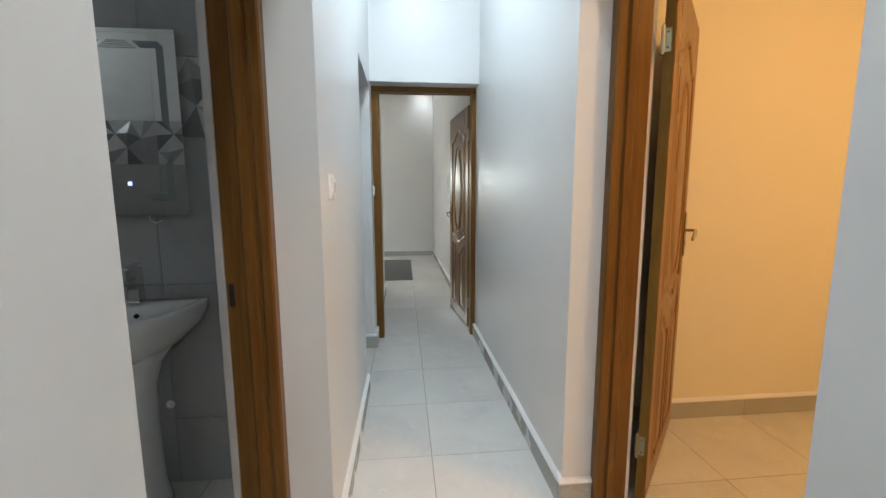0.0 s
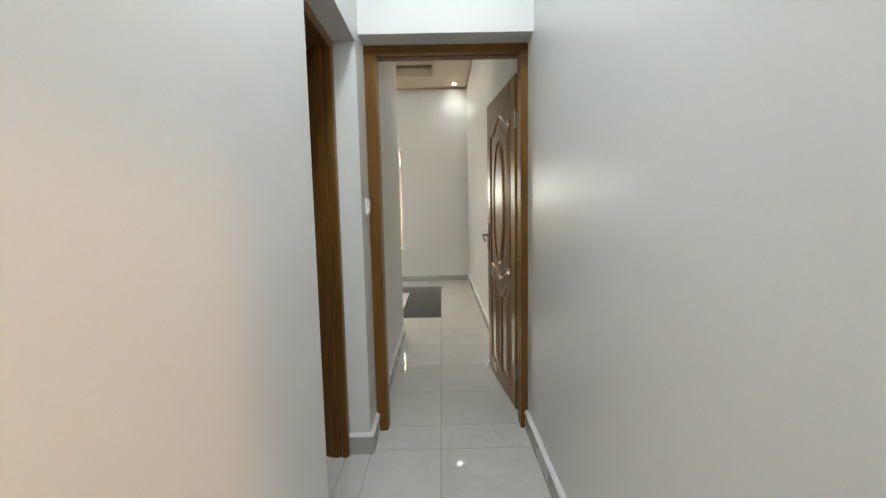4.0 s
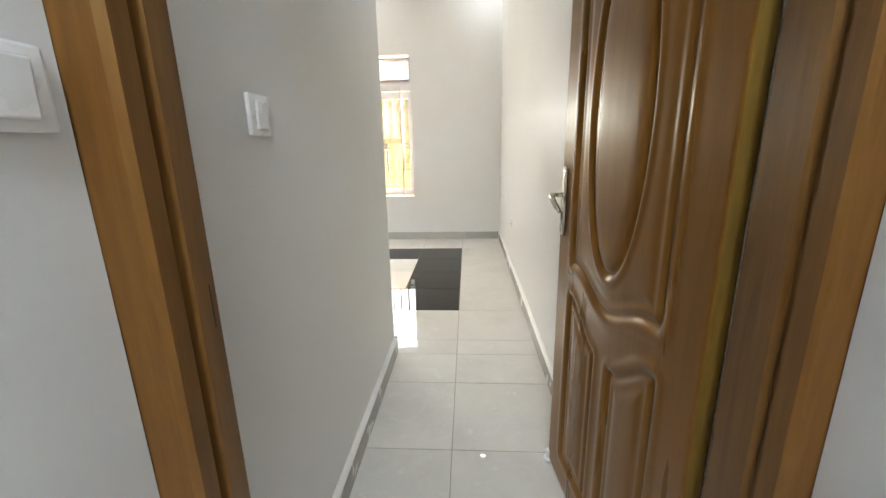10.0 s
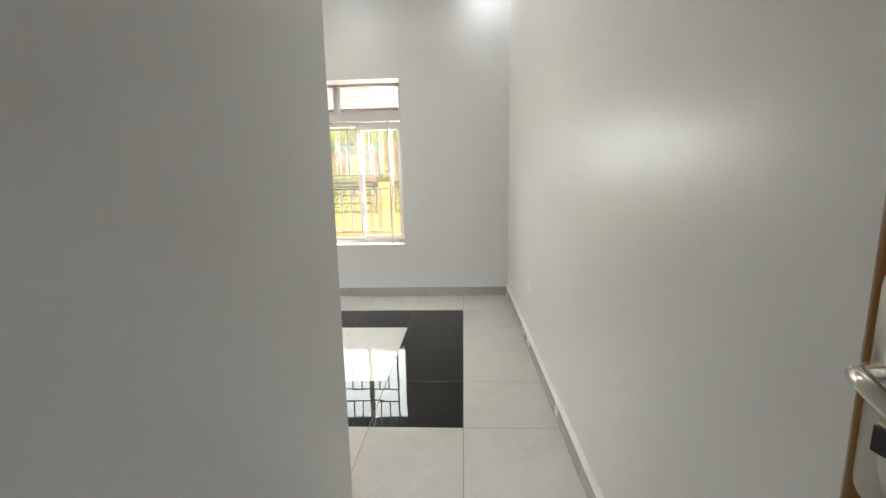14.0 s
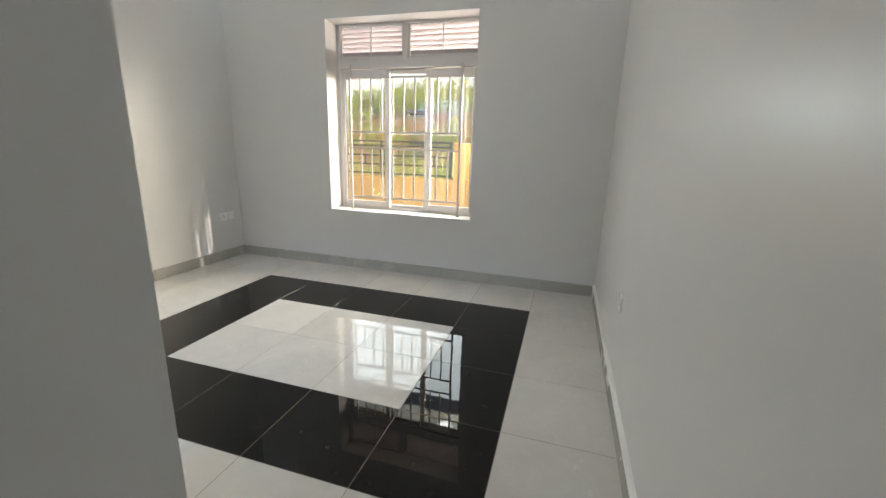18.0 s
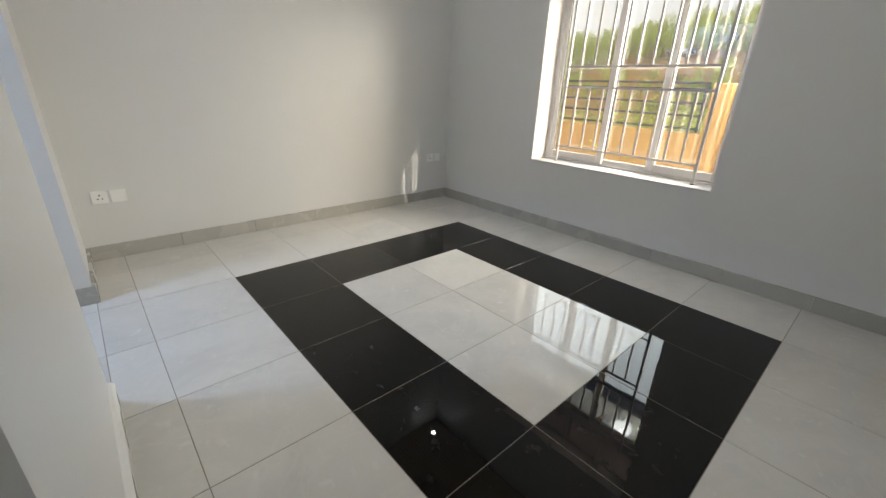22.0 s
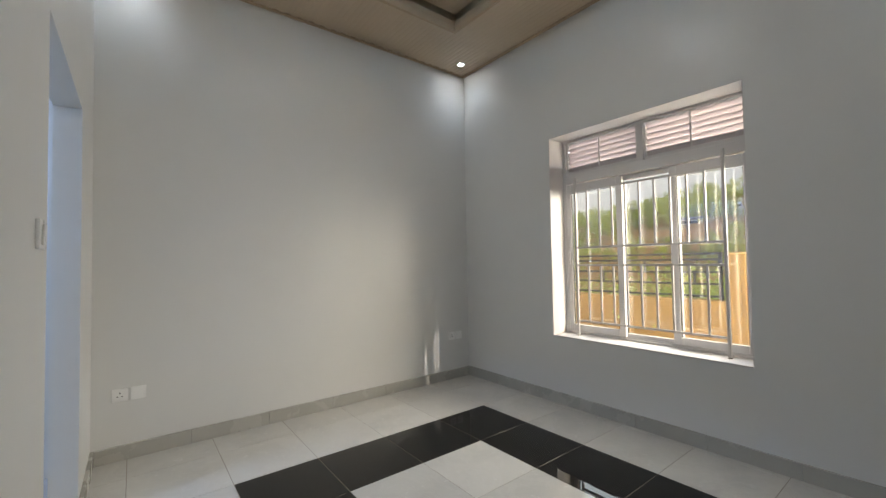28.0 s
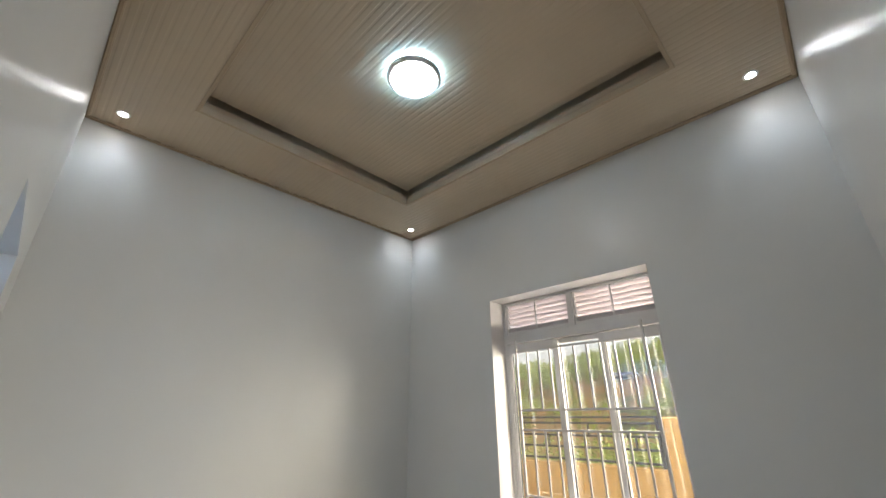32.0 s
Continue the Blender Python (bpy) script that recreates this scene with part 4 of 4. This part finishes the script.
def basin():
    """A bow-fronted pedestal basin. Local y towards the wall."""
    ob = thing("pedestal_basin", pose(-1.200, 0.758, 0), "white ceramic pedestal wash basin with a bow front", "wash basin")

    def outline(k, n=40):
        pts = []
        for i in range(n + 1):
            a = math.pi * i / n
            pts.append((0.250 * k * math.copysign(abs(math.cos(a)) ** 0.75, math.cos(a)), -0.02 - 0.40 * k * math.sin(a) ** 0.9 - (1 - k) * 0.10))
        return pts

    bm = bmesh.new()

    def ring(k, z, back, dy=0.0):
        pts = outline(k)
        vs = [bm.verts.new((x, y + dy, z)) for x, y in pts]
        vs += [bm.verts.new((x, back + dy, z)) for x in (-0.250 * k, -0.08 * k, 0.08 * k, 0.250 * k)]
        return vs

    levels = [(0.42, 0.63, -0.01), (0.62, 0.68, -0.005), (0.85, 0.74, -0.002), (0.97, 0.79, -0.001), (1.0, 0.825, 0.0), (0.995, 0.836, 0.0), (0.965, 0.842, 0.0),
              (0.90, 0.838, -0.05), (0.86, 0.825, -0.085), (0.78, 0.78, -0.10), (0.62, 0.735, -0.11), (0.30, 0.71, -0.13)]
    rings = [ring(*l) for l in levels]
    n = len(rings[0])
    for a, b in zip(rings, rings[1:]):
        for i in range(n):
            bm.faces.new((a[i], a[(i + 1) % n], b[(i + 1) % n], b[i]))
    bm.faces.new(rings[0][::-1])
    bm.faces.new(rings[-1])
    bmesh.ops.recalc_face_normals(bm, faces=bm.faces[:])
    part("bowl", bm, CERAMIC, ob, "glossy white bowl", True)
    pb = bmesh.new()
    rings = []
    for w, d, z in ((0.105, 0.20, 0.0), (0.10, 0.195, 0.03), (0.085, 0.175, 0.10), (0.078, 0.165, 0.35), (0.085, 0.18, 0.52), (0.115, 0.22, 0.62), (0.15, 0.26, 0.67)):
        rings.append([pb.verts.new((w * math.cos(2 * math.pi * i / 28), -0.14 + (d / 2) * math.sin(2 * math.pi * i / 28), z)) for i in range(28)])
    for a, b in zip(rings, rings[1:]):
        for i in range(28):
            pb.faces.new((a[i], a[(i + 1) % 28], b[(i + 1) % 28], b[i]))
    pb.faces.new(rings[0][::-1])
    pb.faces.new(rings[-1])
    bmesh.ops.recalc_face_normals(pb, faces=pb.faces[:])
    part("pedestal", pb, CERAMIC, ob, "white flared pedestal", True)
    part("overflow", rod((0.02, -0.098, 0.795), (0.02, -0.105, 0.794), 0.009, 14), DARK, ob)
    tap = part("tap", box(-0.026, 0.026, -0.082, -0.028, 0.838, 0.847, 0.002), CHROME, ob, "chrome mixer tap")
    part("tap_body", box(-0.021, 0.021, -0.076, -0.034, 0.847, 0.985, 0.004, 2), CHROME, tap)
    sp = part("spout", box(-0.016, 0.016, -0.140, 0.0, -0.010, 0.010, 0.003, 2), CHROME, tap)
    sp.matrix_local = pose(0, -0.06, 0.925, -4)
    part("aerator", rod((0, -0.185, 0.928), (0, -0.185, 0.908), 0.011, 14), CHROME, tap)
    lv = part("tap_lever", box(-0.012, 0.012, -0.06, 0.03, -0.004, 0.004, 0.002), CHROME, tap)
    lv.matrix_local = pose(0, -0.055, 0.992, 10)
    tr = part("waste_pipe", swept([(0.06, 0.0, 0.37), (0.06, -0.012, 0.37), (0.06, -0.022, 0.368)], 0.010, 12), PLASTIC, ob, "white waste pipe", True)
    part("pipe_rose", rod((0.06, -0.002, 0.37), (0.06, -0.010, 0.37), 0.018, 20), PLASTIC, tr)
    return ob


basin()

# assumed window, unseen, placed to go with the bathroom's added lamp
ob = tagged(thing("window_2", pose(-3.175, -0.2, 2.2), "small high bathroom window with a white frame, added out of view", "window"), kind="structure")
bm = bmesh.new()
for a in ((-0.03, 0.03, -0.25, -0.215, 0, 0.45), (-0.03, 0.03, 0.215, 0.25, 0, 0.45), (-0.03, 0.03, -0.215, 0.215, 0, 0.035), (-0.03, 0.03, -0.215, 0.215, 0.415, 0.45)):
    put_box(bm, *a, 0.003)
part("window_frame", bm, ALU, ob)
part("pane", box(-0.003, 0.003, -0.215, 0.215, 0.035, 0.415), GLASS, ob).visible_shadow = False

# wall tiles of the bathroom with a band of faceted tiles
tiles = tagged(new("bathroom_wall_tiles"), "grey glazed wall tiles with a faceted relief band", "wall tiles", kind="structure")


def wall_tile(w, h):
    return box(0.001, w - 0.001, -0.008, 0.0, 0.001, h - 0.001, 0.001)


wt = finish("wall_tile", wall_tile(0.4, 0.60), BATH_TILE)
base_mesh = wt.data
pale_mesh = wt.data.copy()
pale_mesh.materials[0] = BATH_PALE
bpy.data.objects.remove(wt)
bd = bmesh.new()
random.seed(5)
grid = [[None] * 5 for _ in range(4)]
for j in range(4):
    for i in range(5):
        jx = 0 if i in (0, 4) else random.uniform(-0.03, 0.03)
        jz = 0 if j in (0, 3) else random.uniform(-0.02, 0.02)
        d = 0.008 if i in (0, 4) or j in (0, 3) else random.uniform(0.008, 0.030)
        grid[j][i] = bd.verts.new((0.001 + 0.398 * i / 4 + jx, -d, 0.001 + 0.308 * j / 3 + jz))
for j in range(3):
    for i in range(4):
        a, b, c, d = grid[j][i], grid[j][i + 1], grid[j + 1][i + 1], grid[j + 1][i]
        if (i + j) % 2:
            bd.faces.new((a, b, c)), bd.faces.new((a, c, d))
        else:
            bd.faces.new((a, b, d)), bd.faces.new((b, c, d))
FACETS = []
for _n, _c in (("pale_facet", (0.66, 0.66, 0.66)), ("grey_facet", (0.40, 0.40, 0.41)), ("dark_facet", (0.22, 0.22, 0.23))):
    _m = material(_n, _c, 0.18)
    link(_m, ramp(_m, noise_tex(_m, coords(_m), 14, 3), [(0.3, tuple(v * 0.86 for v in _c)), (0.7, _c)]), shader(_m).inputs["Base Color"])
    FACETS.append(_m)
fo = finish("facet_tile", bd, FACETS[0])
facet_mesh = fo.data
facet_mesh.materials.append(FACETS[1])
facet_mesh.materials.append(FACETS[2])
_r = random.Random(12)
for _p in facet_mesh.polygons:
    _p.material_index = _r.choice((0, 0, 1, 1, 2))
bpy.data.objects.remove(fo)
for z, faceted in ((-0.30, 0), (0.30, 0), (0.90, 0), (1.50, 1), (1.81, 0), (2.41, 0)):
    for i in range(4):
        o = new("facet_tile" if faceted else "wall_tile", facet_mesh if faceted else base_mesh)
        o.parent = tiles
        o.matrix_local = pose(-0.725 - 0.4 * (i + 1), 0.760, z)
    # the wall opposite the mirror
    for i in range(5):
        o = new("facet_tile" if faceted else "wall_tile", facet_mesh if faceted else (pale_mesh if z > 1.6 else base_mesh))
        o.parent = tiles
        o.matrix_local = pose(-1.1 - 0.4 * i, BATH_B + 0.002, z, 0, 0, 180)

# ---- outside ----
GRASS_SOIL = material("hillside_soil_and_grass", (0.3, 0.2, 0.1), 0.95)
_v = coords(GRASS_SOIL)
link(GRASS_SOIL, ramp(GRASS_SOIL, noise_tex(GRASS_SOIL, _v, 0.11, 7, 0.62, 0.6), [(0.34, (0.12, 0.16, 0.04)), (0.42, (0.24, 0.21, 0.06)), (0.47, (0.42, 0.25, 0.10)), (0.61, (0.47, 0.29, 0.12)), (0.69, (0.22, 0.22, 0.06))]), shader(GRASS_SOIL).inputs["Base Color"])
bump(GRASS_SOIL, noise_tex(GRASS_SOIL, _v, 3.0, 5), 0.8, 0.15)
LEAFY = material("leaf_green", (0.09, 0.12, 0.03), 0.6)
shader(LEAFY).inputs["Subsurface Weight"].default_value = 0.0
_tl, _ad = (LEAFY.node_tree.nodes.new(k) for k in ("ShaderNodeBsdfTranslucent", "ShaderNodeAddShader"))
_tl.inputs[0].default_value = (0.24, 0.29, 0.06, 1)
link(LEAFY, shader(LEAFY).outputs[0], _ad.inputs[0])
link(LEAFY, _tl.outputs[0], _ad.inputs[1])
link(LEAFY, _ad.outputs[0], LEAFY.node_tree.nodes["Material Output"].inputs[0])
_r = LEAFY.node_tree.nodes.new("ShaderNodeNewGeometry")
link(LEAFY, ramp(LEAFY, _r.outputs["Random Per Island"], [(0.0, (0.09, 0.13, 0.03)), (0.5, (0.18, 0.23, 0.055)), (1.0, (0.32, 0.34, 0.09))]), shader(LEAFY).inputs["Base Color"])
BARK = material("bark", (0.14, 0.09, 0.06), 0.9)
PAVE = material("outdoor_paving", (0.52, 0.42, 0.40), 0.8)


def hill(x, y):
    r = min(max(0.0, y - 14.0), 86.0)
    side = 0.07 * min(12.0, max(-40.0, x + 28)) * min(1.0, max(0.0, (y - 30) / 50))
    return -1.0 - 1.2 * min(1, max(0, (y - 10) / 6)) + 0.20 * r * (1 - math.exp(-r / 30)) + side + 0.9 * noise.noise(Vector((x * 0.06, y * 0.06, 0)))


gx = np.concatenate([np.linspace(-400, -80, 14), np.linspace(-70, 60, 44), np.linspace(80, 400, 12)])
gy = np.concatenate([np.linspace(-300, 5, 8), np.linspace(9.6, 100, 50), np.linspace(115, 600, 12)])
verts = [(x, y, -0.6 if y < 9.7 else hill(x, y)) for y in gy for x in gx]
me = bpy.data.meshes.new("ground")
w_ = len(gx)
me.from_pydata(verts, [], [(j * w_ + i, j * w_ + i + 1, (j + 1) * w_ + i + 1, (j + 1) * w_ + i) for j in range(len(gy) - 1) for i in range(w_ - 1)])
me.materials.append(GRASS_SOIL)
me.polygons.foreach_set("use_smooth", [True] * len(me.polygons))
tagged(new("ground", me), "red soil and grass hillside beyond the terrace", "ground", kind="structure")

HAZE = glow("pale_sky_haze", (0.97, 0.985, 1.0), 0.25)
bm = bmesh.new()
ring = [(900 * math.sin(radians(a)), 900 * math.cos(radians(a))) for a in range(-64, 33, 8)]
lo = [bm.verts.new((x, y - 200, -40)) for x, y in ring]
hi = [bm.verts.new((x, y - 200, 300)) for x, y in ring]
for i in range(len(ring) - 1):
    bm.faces.new((lo[i], lo[i + 1], hi[i + 1], hi[i]))
structure("backdrop", bm, HAZE, "pale hazy sky above the hills", "sky")

structure("terrace_floor", box(-7, 5, OUT, 9.29, -0.15, -0.05), PAVE, "plain tiled terrace outside the window", "terrace")
# the outer edge is unseen; its depth is chosen to block the low sun
structure("terrace_roof", box(-9, 6, OUT, 9.08, 2.70, 2.85), PLAIN, "overhanging terrace roof, its unseen edge set to cut off the sun", "roof")
structure("house_outer_wall", box(-9, -3.6, 7.60, OUT, -0.6, 3.9), OUTER, "yellow painted outer house wall", "wall")

PARAPET = thing("parapet", pose(-2.5, 9.15, -0.05), "yellow-orange painted terrace parapet with pillar and dark railing", "parapet")
part("low_wall", box(-4.0, 1.25, -0.08, 0.08, 0.0, 0.90, 0.008), OUTER, PARAPET, "low yellow painted wall")
part("pillar", box(1.25, 1.42, -0.10, 0.10, 0.0, 1.37, 0.010), OUTER, PARAPET, "square yellow pillar")
part("low_wall", box(1.42, 5.0, -0.08, 0.08, 0.0, 0.90, 0.008), OUTER, PARAPET, "low yellow painted wall")


def railing(x0, x1):
    ob = thing("railing", pose(x0, 9.15, 0.85), "dark iron terrace railing on the parapet", "railing", "terrace railings")
    L = x1 - x0
    for z in (0.035, 0.16, 0.28, 0.41, 0.47):
        part("rail", box(0, L, -0.014, 0.014, z - 0.011, z + 0.011, 0.002), IRON, ob)
    k = max(2, round(L / 1.0))
    for i in range(k + 1):
        x = 0.02 + (L - 0.04) * i / k
        part("post", box(x - 0.016, x + 0.016, -0.016, 0.016, 0.0, 0.48, 0.002), IRON, ob)
    for i in range(k * 2):
        x = L * (i + 0.5) / (k * 2)
        z = 0.16 if i % 2 else 0.28
        part("short_bar", box(x - 0.009, x + 0.009, -0.009, 0.009, z, z + 0.13), IRON, ob)
    return ob


railing(-6.4, -1.30)
railing(-1.04, 2.4)


def plant(x, y, z, size, name="bush", label="leafy green bush on the slope", leaves=3200, seed=0, broad=1.0, low=0.3):
    rnd = random.Random(seed)
    ob = thing(name, pose(x, y, z), label, name, "hillside planting")
    h = size
    tb = bmesh.new()
    put_rod(tb, (0, 0, -0.3), (0.03 * h, 0.02 * h, h * 0.55), 0.035 * h, 8, 0.018 * h)
    for k in range(5):
        a = rnd.uniform(0, 6.28)
        z0 = h * rnd.uniform(0.25, 0.5)
        put_rod(tb, (0.02 * h, 0.01 * h, z0), (0.35 * h * math.cos(a), 0.35 * h * math.sin(a), z0 + h * rnd.uniform(0.2, 0.4)), 0.016 * h, 6, 0.005 * h)
    part("trunk", tb, BARK, ob)
    verts, faces = [], []
    clumps = [(rnd.uniform(-0.38, 0.38) * h, rnd.uniform(-0.38, 0.38) * h, rnd.uniform(low, 0.95) * h, rnd.uniform(0.10, 0.22) * h) for _ in range(11)]
    for k in range(leaves):
        cx, cy, cz, cr = clumps[k % len(clumps)]
        p = Vector((cx + rnd.gauss(0, cr * 0.7), cy + rnd.gauss(0, cr * 0.7), max(0.02, cz + rnd.gauss(0, cr * 0.6))))
        d = Vector((rnd.gauss(0, 1), rnd.gauss(0, 1), rnd.gauss(0, 0.7))).normalized()
        s = d.cross(Vector((rnd.gauss(0, 1), rnd.gauss(0, 1), 1))).normalized()
        l, w2 = rnd.uniform(0.020, 0.050) * h * broad, rnd.uniform(0.004, 0.010) * h * broad
        b0 = len(verts)
        verts += [tuple(p), tuple(p + d * l * 0.5 + s * w2), tuple(p + d * l), tuple(p + d * l * 0.5 - s * w2)]
        faces.append((b0, b0 + 1, b0 + 2, b0 + 3))
    cm = bpy.data.meshes.new("crown")
    cm.from_pydata(verts, [], faces)
    cm.materials.append(LEAFY)
    c = new("crown", cm)
    c.parent = ob
    return ob


rnd = random.Random(11)
kinds = [plant(0, 0, 0, 1.0, seed=s) for s in (1, 2, 3)]
trees = [plant(0, 0, 0, 1.0, "tree", "tall leafy tree on the hill", 1700, s, 1.7, 0.16) for s in (7, 8, 9)]
spots = []
for i in range(38):
    y = rnd.uniform(10.5, 30)
    x = rnd.uniform(-0.9, 0.35) * (y - 4) - 1
    s = rnd.uniform(0.5, 1.5)
    spots.append((rnd.choice(kinds), x, y, s))
for i in range(300):
    y = rnd.uniform(58, 98)
    x = rnd.uniform(-1.0, 0.25) * (y - 4)
    s = rnd.uniform(2.0, 3.9)
    spots.append((rnd.choice(trees), x, y, s))
for i in range(80):
    y = rnd.uniform(34, 60)
    x = rnd.uniform(-0.9, 0.1) * (y - 4)
    spots.append((rnd.choice(trees), x, y, rnd.uniform(0.9, 2.4)))
for x, y, s in ((-1.5, 10.5, 2.25), (-1.8, 10.8, 2.2), (-1.2, 10.7, 2.2), (-2.2, 10.9, 2.1), (-0.9, 10.5, 2.1), (-2.6, 11.2, 2.1), (-3.2, 11.4, 2.1), (-3.8, 11.2, 2.1), (-4.4, 11.6, 2.1), (-5.2, 11.9, 2.0), (-0.4, 10.4, 2.4), (-2.0, 11.8, 2.4), (-4.8, 12.4, 2.2), (-6.0, 12.4, 2.1)):
    spots.append((rnd.choice(kinds), x, y, s))
for o, x, y, s in spots:
    c = copy_thing(o, pose(x, y, hill(x, y), 0, 0, rnd.uniform(0, 360)))
    k = 0.6 if o in trees else 1.0
    c.scale = (s * k, s * k, s)
for o in kinds + trees:
    for k in (*o.children_recursive, o):
        bpy.data.objects.remove(k)


def far_house(x, y, w, d, h, roof, m_roof):
    ob = thing("far_house", pose(x, y, hill(x, y) - 0.3, 0, 0, 12), "distant low house with a metal roof on the hill", "house", "far houses")
    part("wall", box(-w / 2, w / 2, -d / 2, d / 2, 0, h), CREAM, ob)
    bm = bmesh.new()
    p = [(-w / 2 - 0.4, -d / 2 - 0.4, h), (w / 2 + 0.4, -d / 2 - 0.4, h), (w / 2 + 0.4, d / 2 + 0.4, h), (-w / 2 - 0.4, d / 2 + 0.4, h), (-w / 2 - 0.4, 0, h + roof), (w / 2 + 0.4, 0, h + roof)]
    v = [bm.verts.new(q) for q in p]
    for f in ((0, 1, 5, 4), (2, 3, 4, 5), (0, 4, 3), (1, 2, 5), (3, 2, 1, 0)):
        bm.faces.new([v[k] for k in f])
    part("roof", bm, m_roof, ob)
    for k in (-0.25, 0.25):
        part("window", box(w * k - 0.5, w * k + 0.5, -d / 2 - 0.03, -d / 2 + 0.05, h * 0.35, h * 0.8), DARK, ob)


TIN = material("grey_blue_tin_roof", (0.26, 0.28, 0.31), 0.75, spec=0.2)
far_house(-20.7, 60, 2.2, 1.9, 0.7, 0.45, TIN)
far_house(-20, 72, 2.2, 2, 0.7, 0.5, TIN)

# ---- floor tiles ----
TILES = {}


def cuts(a, b, joints):
    e = [a] + [j for j in sorted(joints) if a + 0.05 < j < b - 0.05] + [b]
    return list(zip(e, e[1:]))


def tile(x0, x1, y0, y1, mat):
    key = (round(x1 - x0, 3), round(y1 - y0, 3), mat.name)
    if key not in TILES:
        w, d = key[0], key[1]
        bm = bmesh.new()
        g, c = 0.0015, 0.0010
        low = [bm.verts.new(p) for p in ((g, g, -0.006), (w - g, g, -0.006), (w - g, d - g, -0.006), (g, d - g, -0.006))]
        mid = [bm.verts.new(p) for p in ((g, g, -c), (w - g, g, -c), (w - g, d - g, -c), (g, d - g, -c))]
        top = [bm.verts.new(p) for p in ((g + c, g + c, 0), (w - g - c, g + c, 0), (w - g - c, d - g - c, 0), (g + c, d - g - c, 0))]
        for a, b in ((low, mid), (mid, top)):
            for i in range(4):
                bm.faces.new((a[i], a[(i + 1) % 4], b[(i + 1) % 4], b[i]))
        bm.faces.new(top)
        o = finish("floor_tile", bm, mat)
        TILES[key] = o.data
        bpy.data.objects.remove(o)
    o = new("floor_tile", TILES[key])
    o.parent = floor
    o.matrix_local = pose(x0, y0, 0)


GX = [0.5 * k for k in range(-8, 8)]
GY = [0.5 * k for k in range(-6, 17)]
GC = [1.32 + 0.5 * k for k in range(-9, 4)]


def pave(x0, x1, y0, y1, gx=GX, gy=GY):
    for a, b in cuts(x0, x1, gx):
        for c, d in cuts(y0, y1, gy):
            mx, my = (a + b) / 2, (c + d) / 2
            ring = -2.5 < mx < 0 and 5 < my < 7 and not (-2 < mx < -0.5 and 5.5 < my < 6.5)
            tile(a, b, c, d, BLACK if ring else TILE)


pave(ROOM_L, PR, ROOM_B, ROOM_F)
pave(PL, PR, 2.56, ROOM_B)
pave(NOOK[0], NOOK[1], 4.20, ROOM_B)
pave(ROOM_L, -1.25, 2.60, 4.20)
pave(LX, RX, -2.4, 2.56, GX, GC)
pave(-0.72, LX, -0.58, 0.29, GX, GC)
pave(-0.72, LX, 1.54, 2.30, GX, GC)
pave(RX, 0.80, -0.47, 0.46, GX, GC)
pave(0.80, 3.35, -2.4, 1.02, [0.8 + 0.5 * k for k in range(1, 6)], [1.02 - 0.5 * k for k in range(1, 8)])
pave(-3.1, -0.72, BATH_B, 0.76, GX, GC)
pave(-3.38, -0.72, 1.0, 2.45, GX, GC)
